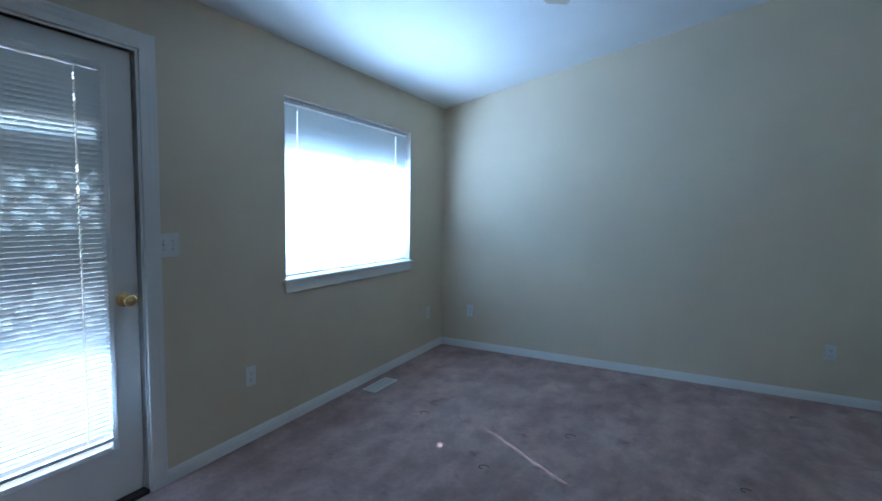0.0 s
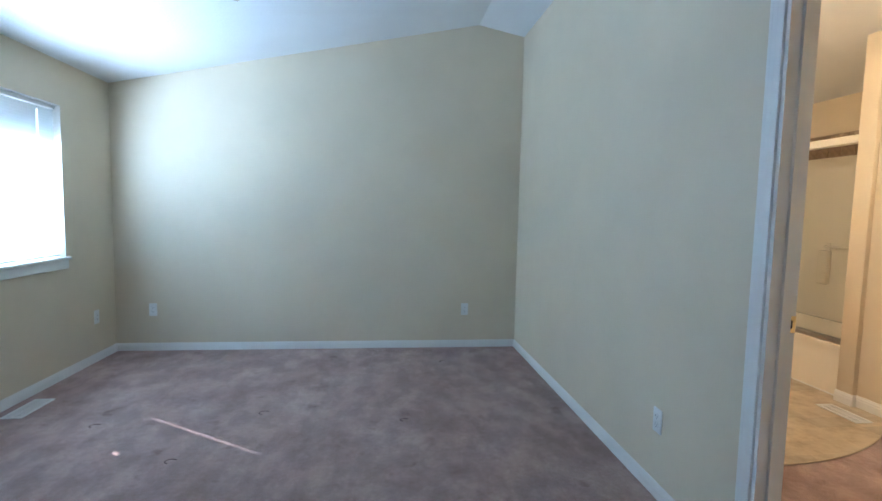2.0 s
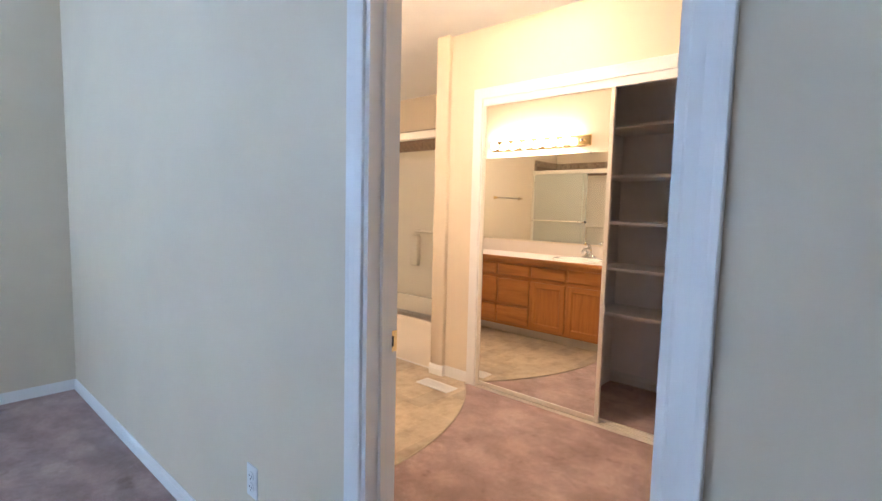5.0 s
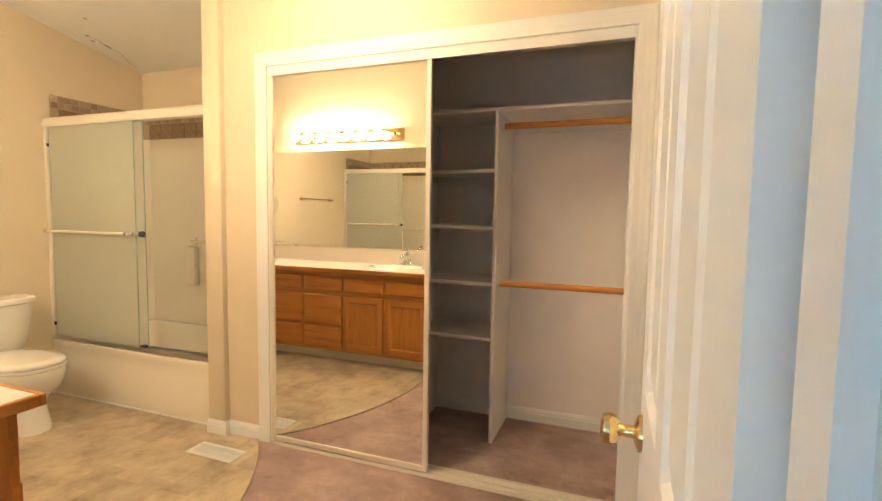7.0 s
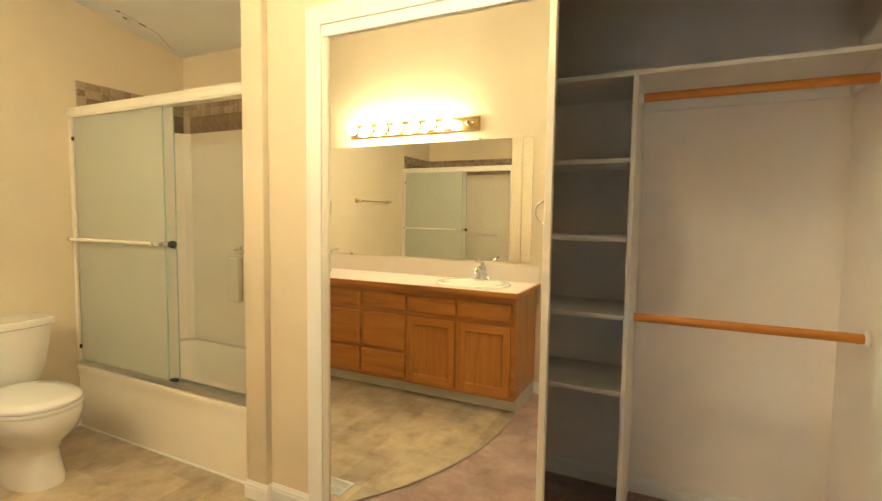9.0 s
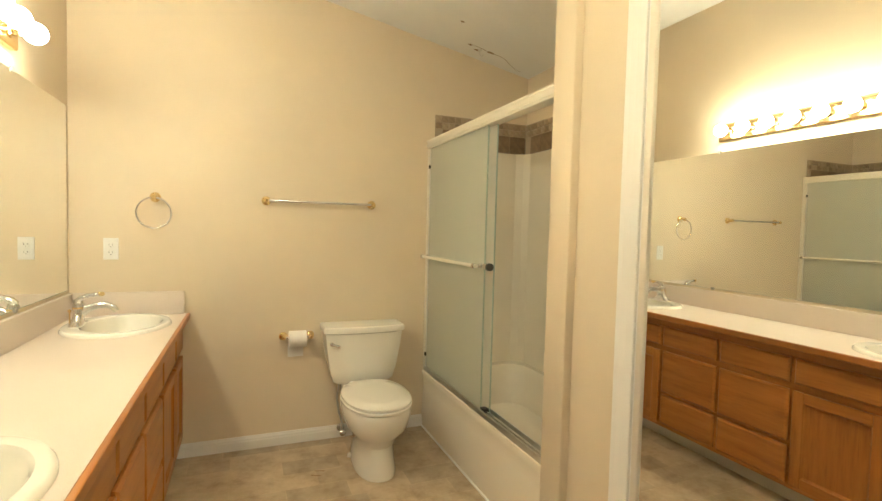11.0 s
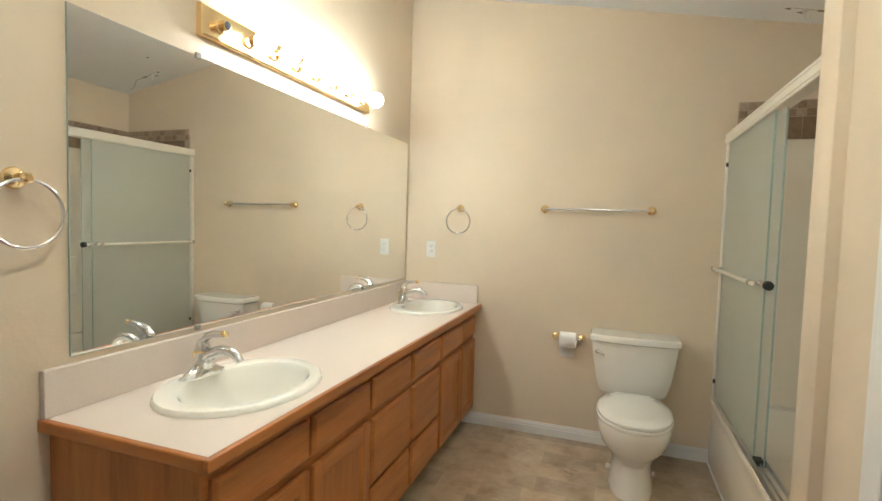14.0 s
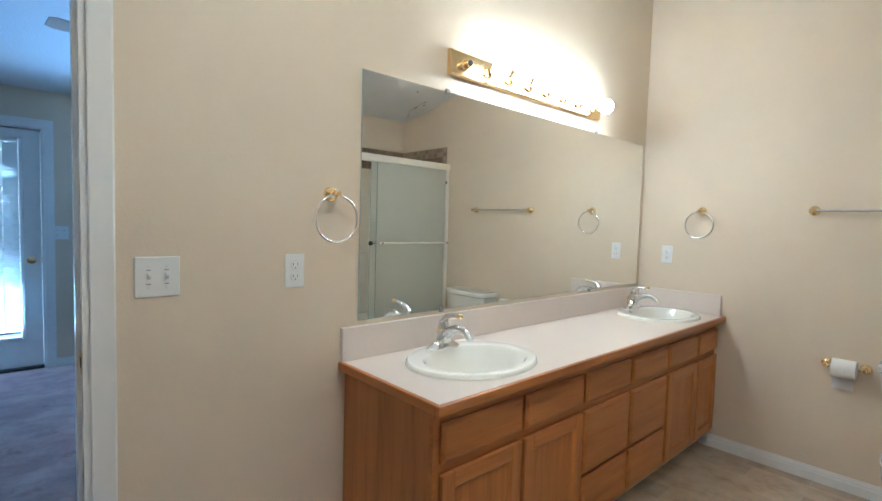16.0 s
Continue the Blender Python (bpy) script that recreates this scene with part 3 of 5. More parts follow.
first = outlet(pose(-1.749, YN, 0.378, 0, 0, -90))
copy_thing(first, pose(1.127, YN, 0.376, 0, 0, -90))
copy_thing(first, pose(XW, 2.142, 0.388, 0, 0, 0))
copy_thing(first, pose(XW, 4.29, 0.378, 0, 0, 0))
copy_thing(first, pose(XB, 2.039, 0.363, 0, 0, 180))
copy_thing(first, pose(1.925, YN, 1.20, 0, 0, -90))
copy_thing(first, pose(XV, 2.026, 1.189, 0, 0, 0))


GREYPRINT = paint("grey print", (0.3, 0.3, 0.3))


def switch_plate(m, label):
    o = thing("light_switch", label, "switch", local=True)
    part("plate", boxes((0, 0.006, -0.058, 0.058, -0.058, 0.058, 0.003, 2)), PLASTIC, o)
    for y in (-0.023, 0.023):
        bm = bmesh.new()
        box(bm, 0.005, 0.0075, y - 0.006, y + 0.006, -0.012, 0.012)
        rings_mesh(bm, [[(0.006, y - 0.0045, -0.008), (0.006, y + 0.0045, -0.008), (0.006, y + 0.0045, 0.009), (0.006, y - 0.0045, 0.009)], [(0.017, y - 0.0035, 0.004), (0.017, y + 0.0035, 0.004), (0.017, y + 0.0035, 0.010), (0.017, y - 0.0035, 0.010)]])
        part("toggle", bm, PLASTIC, o)
        for z in (-0.03, 0.03):
            bm = bmesh.new()
            lathe(bm, [(0.003, 0.005), (0.003, 0.007), (0.001, 0.0075)], "x", (0, y, z), 8)
            part("screw", bm, ALU, o)
    for y in (-0.023, 0.023):
        for z in (-0.02, 0.02):
            part("marking", boxes((0.0055, 0.0064, y - 0.006, y + 0.006, z - 0.0015, z + 0.0015)), GREYPRINT, o)
    o.matrix_basis = m
    return o


switch_plate(pose(XW, 1.661, 1.178), "white double switch plate beside the glazed door")
switch_plate(pose(XV, 1.610, 1.190), "white double toggle switch plate on the bathroom wall")


def floor_vent(loc, turn, label):
    v = thing("floor_vent", label, "vent", local=True, group="floor vents")
    L, W = 0.155, 0.062
    part("frame", boxes((-L, L, -W, -W + 0.014, 0, 0.007, 0.002), (-L, L, W - 0.014, W, 0, 0.007, 0.002), (-L, -L + 0.014, -W + 0.014, W - 0.014, 0, 0.007, 0.002), (L - 0.014, L, -W + 0.014, W - 0.014, 0, 0.007, 0.002)), PLASTIC, v)
    part("backing", boxes((-L + 0.014, L - 0.014, -W + 0.014, W - 0.014, 0.0005, 0.0015)), DARK, v)
    me = mesh_of("louvre", boxes((-0.0022, 0.0022, -W + 0.014, W - 0.014, 0.0015, 0.006)), PLASTIC)
    for i in range(26):
        o = new("louvre", me)
        o.parent, o.location = v, (-L + 0.02 + i * (2 * L - 0.04) / 25, 0, 0)
    part("bar", boxes((-L + 0.014, L - 0.014, -0.003, 0.003, 0.0015, 0.0063)), PLASTIC, v)
    v.matrix_basis = pose(*loc, 0, 0, turn)
    return v


floor_vent((-1.925, 3.267, 0.001), 90, "white metal floor vent in the mauve carpet")
floor_vent((3.472, 2.832, 0.0045), 89, "white metal floor vent in the vinyl beside the closet")

# ---------------------------------------------------------------- ceiling fan
fx, fy, fz = -0.42, 2.14, 2.43
fan = thing("ceiling_fan", "beige four-blade ceiling fan on a short rod", "ceiling fan", (fx, fy, ceil(fx)))
BLADE = paint("beige fan blade", (0.52, 0.44, 0.34), 0.45, 0.05, 30, 0.06)
bm = bmesh.new()
lathe(bm, [(0.02, ceil(fx) + 0.03), (0.065, ceil(fx) + 0.01), (0.07, ceil(fx) - 0.03), (0.03, ceil(fx) - 0.07)], "z", (fx, fy, 0), 24)
part("canopy", bm, TRIM, fan, "", True)
bm = bmesh.new()
tube(bm, [(fx, fy, fz + 0.05), (fx, fy, ceil(fx) - 0.05)], 0.012, 12)
part("rod", bm, TRIM, fan, "", True)
bm = bmesh.new()
lathe(bm, [(0.03, fz + 0.12), (0.09, fz + 0.11), (0.125, fz + 0.07), (0.125, fz + 0.03), (0.10, fz), (0.07, fz - 0.03), (0.06, fz - 0.06), (0.02, fz - 0.07)], "z", (fx, fy, 0), 28)
part("motor", bm, TRIM, fan, "", True)
for i in range(4):
    a = radians(98 + 90 * i)
    rot = Matrix.Translation((fx, fy, fz + 0.02)) @ Matrix.Rotation(a, 4, "Z") @ Matrix.Rotation(radians(10), 4, "X")
    bm = bmesh.new()
    prism(bm, [(0.17, -0.05), (0.62, -0.066), (0.655, -0.05), (0.655, 0.05), (0.62, 0.066), (0.17, 0.05)], "z", -0.004, 0.004)
    bm.transform(rot)
    bl = part("blade", bm, BLADE, fan)
    bm = bmesh.new()
    box(bm, 0.09, 0.22, -0.02, 0.02, -0.010, -0.004, 0.002)
    bm.transform(rot)
    part("blade_iron", bm, TRIM, bl)

# ---------------------------------------------------------------- bathroom door, open against the wall
door = thing("door_2", "white six-panel bathroom door standing open", "door", (XV + 0.012, DOOR[0] + 0.037, 0), kind="structure", local=True)
DW, DT, DH = 0.706, 0.035, 2.085


def panel_face(bm, y, s, x0, x1, z0, z1):
    """A raised panel with sloped margins on one face."""
    def r(i, o):
        return [(x0 + i, y + s * o, z0 + i), (x1 - i, y + s * o, z0 + i), (x1 - i, y + s * o, z1 - i), (x0 + i, y + s * o, z1 - i)]
    rings_mesh(bm, [r(0, 0), r(0.012, -0.009), r(0.032, -0.009), r(0.05, -0.002)], False, True)


rows_z = [(0.20, 0.80), (1.03, 1.66), (1.76, 1.97)]
cols_x = [(0.105, 0.315), (0.391, 0.601)]
bm = bmesh.new()
box(bm, 0, cols_x[0][0], -DT, 0, 0.012, DH)
box(bm, cols_x[0][1], cols_x[1][0], -DT, 0, 0.012, DH)
box(bm, cols_x[1][1], DW, -DT, 0, 0.012, DH)
zz = [0.012] + [v for r_ in rows_z for v in r_] + [DH]
for a, c in cols_x:
    for lo, hi in zip(zz[::2], zz[1::2]):
        box(bm, a, c, -DT, 0, lo, hi)
bmesh.ops.remove_doubles(bm, verts=bm.verts, dist=0.0002)
part("slab", bm, TRIM, door)
for a, c in cols_x:
    for lo, hi in rows_z:
        bm = bmesh.new()
        panel_face(bm, 0, 1, a, c, lo, hi)
        panel_face(bm, -DT, -1, a, c, lo, hi)
        part("panel", bm, TRIM, door)
kn = knob(door, DW - 0.06, 0.0005, 0.945, 1, "y")
knob(door, DW - 0.06, -DT - 0.0005, 0.945, -1, "y")
for z in (0.25, 1.02, 1.80):
    bm = bmesh.new()
    tube(bm, [(-0.004, 0.006, z - 0.045), (-0.004, 0.006, z + 0.045)], 0.006, 10)
    part("hinge", bm, ALU, door, "", True)
door.rotation_euler = (0, 0, radians(0.4))

# hinge leaf on the door edge, strike on the jamb
bm = bmesh.new()
arc = [radians(90 + 15 * i) for i in range(13)]
prism(bm, [(-0.010 + 0.019 * math.cos(a), 1.14 + (0.028 if i < 6.5 else -0.028) + 0.018 * math.sin(a)) for i, a in enumerate(arc)], "x", -0.0022, 0.0006)
leaf = part("hinge_leaf", bm, ALU, door, "pale rounded steel hinge leaf")
for dz in (-0.028, 0.0, 0.028):
    bm = bmesh.new()
    lathe(bm, [(0.004, -0.002), (0.004, -0.003), (0.001, -0.0034)], "x", (0, -0.018, 1.14 + dz), 10)
    part("screw", bm, DARK, leaf)
sp = thing("strike_plate", "brass strike plate on the white door jamb", "strike plate", (1.72, DOOR[1] - 0.017, 0.967))
part("plate", boxes((1.695, 1.739, DOOR[1] - 0.0185, DOOR[1] - 0.0165, 0.938, 0.996, 0.0008)), BRASS, sp)
part("hole", boxes((1.708, 1.726, DOOR[1] - 0.0192, DOOR[1] - 0.0184, 0.953, 0.981)), DARK, sp)

# ---------------------------------------------------------------- reach-in closet with mirrored sliding door


def mirror_door(name, x, y0, y1, z0, z1, label):
    d = thing(name, label, "closet door", (x, (y0 + y1) / 2, z0), group="mirrored closet doors")
    s = 0.026
    for a, c in ((y0, y0 + s), (y1 - s, y1)):
        part("stile", boxes((x, x + 0.024, a, c, z0, z1, 0.004, 2)), CHAMPAGNE, d)
    part("rail", boxes((x + 0.002, x + 0.022, y0 + s, y1 - s, z1 - 0.022, z1, 0.003)), CHAMPAGNE, d)
    part("rail", boxes((x + 0.002, x + 0.022, y0 + s, y1 - s, z0, z0 + 0.030, 0.003)), CHAMPAGNE, d)
    part("mirror", boxes((x + 0.008, x + 0.013, y0 + s - 0.002, y1 - s + 0.002, z0 + 0.028, z1 - 0.020)), MIRROR, d, "silvered mirror glass")
    return d


mirror_door("sliding_mirror_door", XC - 0.012, 1.674, CLO[1] - 0.012, 0.022, 2.070, "full-height mirrored sliding closet door, pale metal frame")
mirror_door("sliding_mirror_door", XC + 0.036, 1.700, CLO[1] - 0.014, 0.022, 2.070, "mirrored sliding closet door behind the front one")
tr = thing("closet_track", "pale sliding-door track with head fascia and floor rail", "track", (XC + 0.04, 1.85, 0), kind="structure")
part("fascia", boxes((XC - 0.018, XC - 0.0125, CLO[0] + 0.012, CLO[1] - 0.012, 2.052, CLO[2] - 0.012)), TRIM, tr)
part("head_track", boxes((XC - 0.012, XC + 0.085, CLO[0] + 0.012, CLO[1] - 0.012, 2.072, CLO[2] - 0.012)), ALU, tr)
bm = bmesh.new()
box(bm, XC - 0.018, XC + 0.085, CLO[0] + 0.012, CLO[1] - 0.012, 0, 0.010, 0.002)
for u in (-0.016, 0.025, 0.078):
    box(bm, XC + u, XC + u + 0.004, CLO[0] + 0.012, CLO[1] - 0.012, 0.010, 0.019)
part("floor_rail", bm, CHAMPAGNE, tr)

SX = 4.143
sh = thing("closet_organiser", "white painted closet shelving with a divider", "shelving", (4.4, 1.6, 0))
part("top_shelf", boxes((SX, XE - 0.002, 0.692, 2.918, 1.893, 1.912, 0.003)), SHELF, sh)
for y in (1.460, 1.95):
    part("divider", boxes((SX + 0.004, XE - 0.014, y, y + 0.019, 0.001, 1.893, 0.002)), SHELF, sh)
for z in (1.565, 1.248, 0.929, 0.610):
    part("shelf", boxes((SX + 0.006, XE - 0.014, 1.479, 1.95, z - 0.009, z + 0.010, 0.002)), SHELF, sh)
part("cleat", boxes((XE - 0.02, XE - 0.002, 0.692, 1.458, 1.828, 1.893), (SX + 0.02, XE - 0.02, 0.692, 0.71, 1.828, 1.893)), SHELF, sh, "white shelf cleat")


def rod(x, y0, y1, z):
    o = thing("closet_rod", "round honey-coloured wooden closet rod", "closet rod", (x, y0, z), group="closet rods")
    bm = bmesh.new()
    tube(bm, [(x, y0 + 0.004, z), (x, y1 - 0.004, z)], 0.0175, 18)
    part("pole", bm, RODWOOD, o, "", True)
    for y, s in ((y0, 1), (y1, -1)):
        bm = bmesh.new()
        lathe(bm, [(0.03, y), (0.03, y + s * 0.006), (0.022, y + s * 0.012), (0.022, y + s * 0.016)], "y", (x, 0, z), 20)
        part("socket", bm, PLASTIC, o, "white plastic rod socket", True)


rod(SX + 0.085, 0.692, 1.459, 1.822)
rod(SX + 0.043, 0.692, 1.459, 0.933)

# walk-in closet beyond the second doorway
wk = thing("walkin_shelf", "white painted shelf in the walk-in closet", "shelf", (4.4, -0.2, 1.87))
part("board", boxes((SX, XE - 0.002, -0.998, 0.483, 1.893, 1.912, 0.003)), SHELF, wk)
part("cleat", boxes((XE - 0.02, XE - 0.002, -0.998, 0.483, 1.828, 1.893)), SHELF, wk)
rod(SX + 0.10, -0.998, 0.483, 1.822)
rod(SX + 0.045, -0.998, 0.483, 0.925)
bm = bmesh.new()
rings_mesh(bm, [[(4.25, -0.14, 1.913), (4.53, -0.14, 1.913), (4.53, 0.2, 1.913), (4.25, 0.2, 1.913)], [(4.25, -0.16, 2.003), (4.53, -0.16, 2.003), (4.53, 0.02, 1.983), (4.25, 0.02, 1.983)]])
bmesh.ops.bevel(bm, geom=list(bm.edges), offset=0.012, segments=2, affect="EDGES")
solid("folded_bag", bm, paint("tan paper bag", (0.50, 0.42, 0.32), 0.8, 0.3, 30, 0.15), "folded tan paper bag on the closet shelf", "bag", "thing", True)

# ---------------------------------------------------------------- tub, surround, shower doors
TX0, TX1, TY0, TY1, TZ = 3.712, XT - 0.002, WING[2] + 0.002, YN - 0.002, 0.398


def rounded(x0, x1, y0, y1, z, r, k=6):
    out = []
    for cx, cy, a0 in ((x1 - r, y1 - r, 0), (x0 + r, y1 - r, 90), (x0 + r, y0 + r, 180), (x1 - r, y0 + r, 270)):
        for i in range(k + 1):
            a = radians(a0 + 90 * i / k)
            out.append((cx + r * math.cos(a), cy + r * math.sin(a), z))
    return out


tub = thing("bathtub", "cream acrylic bathtub with a plain apron", "bathtub", (4.1, 3.9, 0))
bm = bmesh.new()
rings_mesh(bm, [rounded(TX0 + 0.012, TX1, TY0, TY1, 0.0, 0.008), rounded(TX0 + 0.004, TX1, TY0, TY1, 0.10, 0.008), rounded(TX0 + 0.014, TX1, TY0, TY1, 0.28, 0.008), rounded(TX0 + 0.010, TX1, TY0, TY1, TZ - 0.05, 0.008), rounded(TX0, TX1, TY0, TY1, TZ - 0.022, 0.008), rounded(TX0 + 0.004, TX1, TY0, TY1, TZ - 0.006, 0.008), rounded(TX0 + 0.014, TX1 - 0.004, TY0 + 0.004, TY1 - 0.004, TZ, 0.01),
                rounded(TX0 + 0.085, TX1 - 0.05, TY0 + 0.07, TY1 - 0.07, TZ, 0.12), rounded(TX0 + 0.10, TX1 - 0.065, TY0 + 0.09, TY1 - 0.085, TZ - 0.02, 0.12), rounded(TX0 + 0.13, TX1 - 0.09, TY0 + 0.16, TY1 - 0.13, 0.14, 0.12), rounded(TX0 + 0.19, TX1 - 0.15, TY0 + 0.24, TY1 - 0.2, 0.10, 0.1)], True, True)
part("shell", bm, ACRYLIC, tub, "", True)
part("caulk", boxes((TX0 + 0.002, TX0 + 0.014, TY0, TY1, 0.004, 0.012)), PLASTIC, tub)

sur = thing("shower_surround", "cream moulded shower surround with a moulded soap tower", "shower surround", (4.3, 3.9, TZ), kind="structure")
STOP = 1.900
part("back_panel", boxes((4.466, 4.481, TY0, TY1, TZ, STOP, 0.004)), ACRYLIC, sur)
part("end_panel", boxes((3.77, 4.465, TY1 - 0.013, TY1 + 0.001, TZ, STOP, 0.004)), ACRYLIC, sur)
part("end_panel", boxes((3.77, 4.465, TY0 - 0.001, TY0 + 0.013, TZ, STOP, 0.004)), ACRYLIC, sur)
for y in (TY0 + 0.013, TY1 - 0.013):
    bm = bmesh.new()
    s = 1 if y < 4 else -1
    prism(bm, [(4.466, y), (4.466, y + s * 0.075), (4.437, y + s * 0.03), (4.392, y)], "z", TZ + 0.001, STOP)
    part("corner_cove", bm, ACRYLIC, sur)
part("soap_ledge", boxes((4.41, 4.466, 3.985, 4.085, 0.72, 1.035, 0.014, 3)), ACRYLIC, sur)
gb = thing("grab_bar", "slim cream grab bar in the shower", "grab bar", (4.45, 3.77, 0.9))
bm = bmesh.new()
tube(bm, [(4.465, 4.03, 1.075), (4.432, 4.03, 1.075), (4.420, 4.015, 1.075), (4.420, 3.56, 1.075), (4.432, 3.545, 1.075), (4.465, 3.545, 1.075)], 0.010, 10)
part("bar", bm, ACRYLIC, gb, "", True)
for y in (3.545, 4.03):
    part("mount", boxes((4.454, 4.4665, y - 0.028, y + 0.028, 1.043, 1.107, 0.006, 2)), ACRYLIC, gb)

# shower door assembly
sd = thing("shower_door", "cream-framed sliding shower door with frosted glass", "shower door", (3.8, 3.9, TZ))
FX = 3.745
part("header", boxes((FX - 0.03, FX + 0.032, TY0, TY1, 1.882, 1.942, 0.006, 2), (FX - 0.034, FX - 0.028, TY0, TY1, 1.894, 1.909), (FX - 0.034, FX - 0.028, TY0, TY1, 1.927, 1.937)), TUBFRAME, sd)
for a, c in ((TY0, TY0 + 0.032), (TY1 - 0.036, TY1)):
    part("wall_jamb", boxes((FX - 0.026, FX + 0.028, a, c, TZ + 0.001, 1.882, 0.006, 2)), TUBFRAME, sd)
part("bottom_track", boxes((FX - 0.028, FX + 0.03, TY0 + 0.032, TY1 - 0.036, TZ + 0.0005, TZ + 0.012), (FX - 0.028, FX - 0.022, TY0 + 0.032, TY1 - 0.036, TZ + 0.012, TZ + 0.03), (FX - 0.003, FX + 0.002, TY0 + 0.032, TY1 - 0.036, TZ + 0.012, TZ + 0.026), (FX + 0.024, FX + 0.03, TY0 + 0.032, TY1 - 0.036, TZ + 0.012, TZ + 0.034)), ALU, sd)
for x, y0, y1 in ((FX - 0.014, 3.730, TY1 - 0.04), (FX + 0.012, 3.680, TY1 - 0.10)):
    p = part("glass_panel", boxes((x - 0.003, x + 0.003, y0, y1, TZ + 0.018, 1.884)), FROST, sd, "pale green frosted glass panel")
    p.visible_shadow = False
    part("edge", boxes((x - 0.0034, x + 0.0034, y0 - 0.003, y0 + 0.001, TZ + 0.018, 1.881)), GLASSEDGE, p)
part("side_channel", boxes((FX - 0.022, FX - 0.006, TY1 - 0.046, TY1 - 0.037, TZ + 0.013, 1.881)), ALU, sd)
bm = bmesh.new()
tube(bm, [(FX - 0.062, 3.730, 1.166), (FX - 0.062, 4.55, 1.166)], 0.0095, 12)
hb = part("towel_bar", bm, TUBFRAME, sd, "pale towel bar across the glass", True)
for y in (3.760, 4.535):
    bm = bmesh.new()
    lathe(bm, [(0.014, FX - 0.017), (0.013, FX - 0.03), (0.008, FX - 0.035), (0.008, FX - 0.05), (0.013, FX - 0.053), (0.014, FX - 0.072), (0.008, FX - 0.076)], "x", (0, y, 1.166), 14)
    part("post", bm, CHROME, hb, "", True)
bm = bmesh.new()
lathe(bm, [(0.016, 3.722), (0.017, 3.707), (0.012, 3.695), (0.012, 3.677), (0.018, 3.673), (0.018, 3.660), (0.01, 3.655)], "y", (FX - 0.02, 0, 1.166), 14)
pull = part("pull", bm, CHROME, sd, "chrome pull knob", True)
bm = bmesh.new()
lathe(bm, [(0.0185, 3.678), (0.0195, 3.674), (0.0195, 3.658), (0.012, 3.652)], "y", (FX - 0.02, 0, 1.166), 14)
part("grip", bm, RUBBER, pull, "black rubber grip", True)
for z in (0.51, 1.76):
    part("bumper", boxes((FX - 0.03, FX - 0.018, TY1 - 0.05, TY1 - 0.036, z - 0.012, z + 0.012, 0.003)), RUBBER, sd, "black rubber bumper")
for y in (3.680, 3.695):
    part("guide", boxes((FX - 0.022, FX + 0.02, y, y + 0.025, TZ + 0.012, TZ + 0.04, 0.003)), RUBBER, sd)

# ---------------------------------------------------------------- toilet
tx, ty = 3.275, 4.571
toi = thing("toilet", "white two-piece toilet with the lid down", "toilet", (tx, ty - 0.3, 0.004))


def oval(cx, cy, rx, ry0, ry1, z, k=36, sq=2.3):
    """An egg ring: ry0 towards the room, ry1 towards the wall."""
    out = []
    for i in range(k):
        a = 2 * math.pi * i / k
        c, s = math.cos(a), math.sin(a)
        c2, s2 = math.copysign(abs(c) ** (2 / sq), c), math.copysign(abs(s) ** (2 / sq), s)
        out.append((cx + rx * c2, cy + (ry1 if s > 0 else ry0) * s2, z))
    return out


bm = bmesh.new()
by = 4.13
rings_mesh(bm, [oval(tx, 4.17, 0.112, 0.225, 0.27, 0.004), oval(tx, 4.17, 0.115, 0.225, 0.27, 0.03), oval(tx, 4.17, 0.104, 0.205, 0.26, 0.10), oval(tx, 4.17, 0.105, 0.19, 0.25, 0.17), oval(tx, 4.15, 0.125, 0.20, 0.25, 0.22), oval(tx, by, 0.165, 0.245, 0.28, 0.28), oval(tx, by, 0.182, 0.262, 0.30, 0.34), oval(tx, by, 0.186, 0.268, 0.31, 0.375), oval(tx, by, 0.183, 0.265, 0.31, 0.395)])
part("bowl", bm, PORCELAIN, toi, "", True)
bm = bmesh.new()
rings_mesh(bm, [oval(tx, by, 0.180, 0.262, 0.235, 0.397), oval(tx, by, 0.188, 0.270, 0.24, 0.400), oval(tx, by, 0.190, 0.272, 0.24, 0.412), oval(tx, by, 0.184, 0.266, 0.235, 0.417)])
part("seat", bm, PORCELAIN, toi, "", True)
bm = bmesh.new()
rings_mesh(bm, [oval(tx, by, 0.178, 0.258, 0.232, 0.419), oval(tx, by, 0.186, 0.266, 0.238, 0.423), oval(tx, by, 0.186, 0.266, 0.238, 0.434), oval(tx, by, 0.176, 0.256, 0.23, 0.443), oval(tx, by, 0.12, 0.19, 0.17, 0.448)])
part("lid", bm, PORCELAIN, toi, "white closed lid", True)
for s in (-1, 1):
    part("hinge", boxes((tx + s * 0.075 - 0.02, tx + s * 0.075 + 0.02, by + 0.225, by + 0.26, 0.40, 0.432, 0.006, 2)), PLASTIC, toi)
part("deck", boxes((tx - 0.13, tx + 0.13, 4.36, 4.53, 0.30, 0.405, 0.02, 3)), PORCELAIN, toi, "", True)
bm = bmesh.new()


def tankring(w0, d0, d1, z, bow=0.02):
    pts_ = []
    for i in range(9):
        u = -1 + 2 * i / 8
        pts_.append((tx + w0 * u, d0 - bow * (1 - u * u) + (0.018 if abs(u) == 1 else 0), z))
    return pts_ + [(tx + w0, d1, z), (tx - w0, d1, z)]


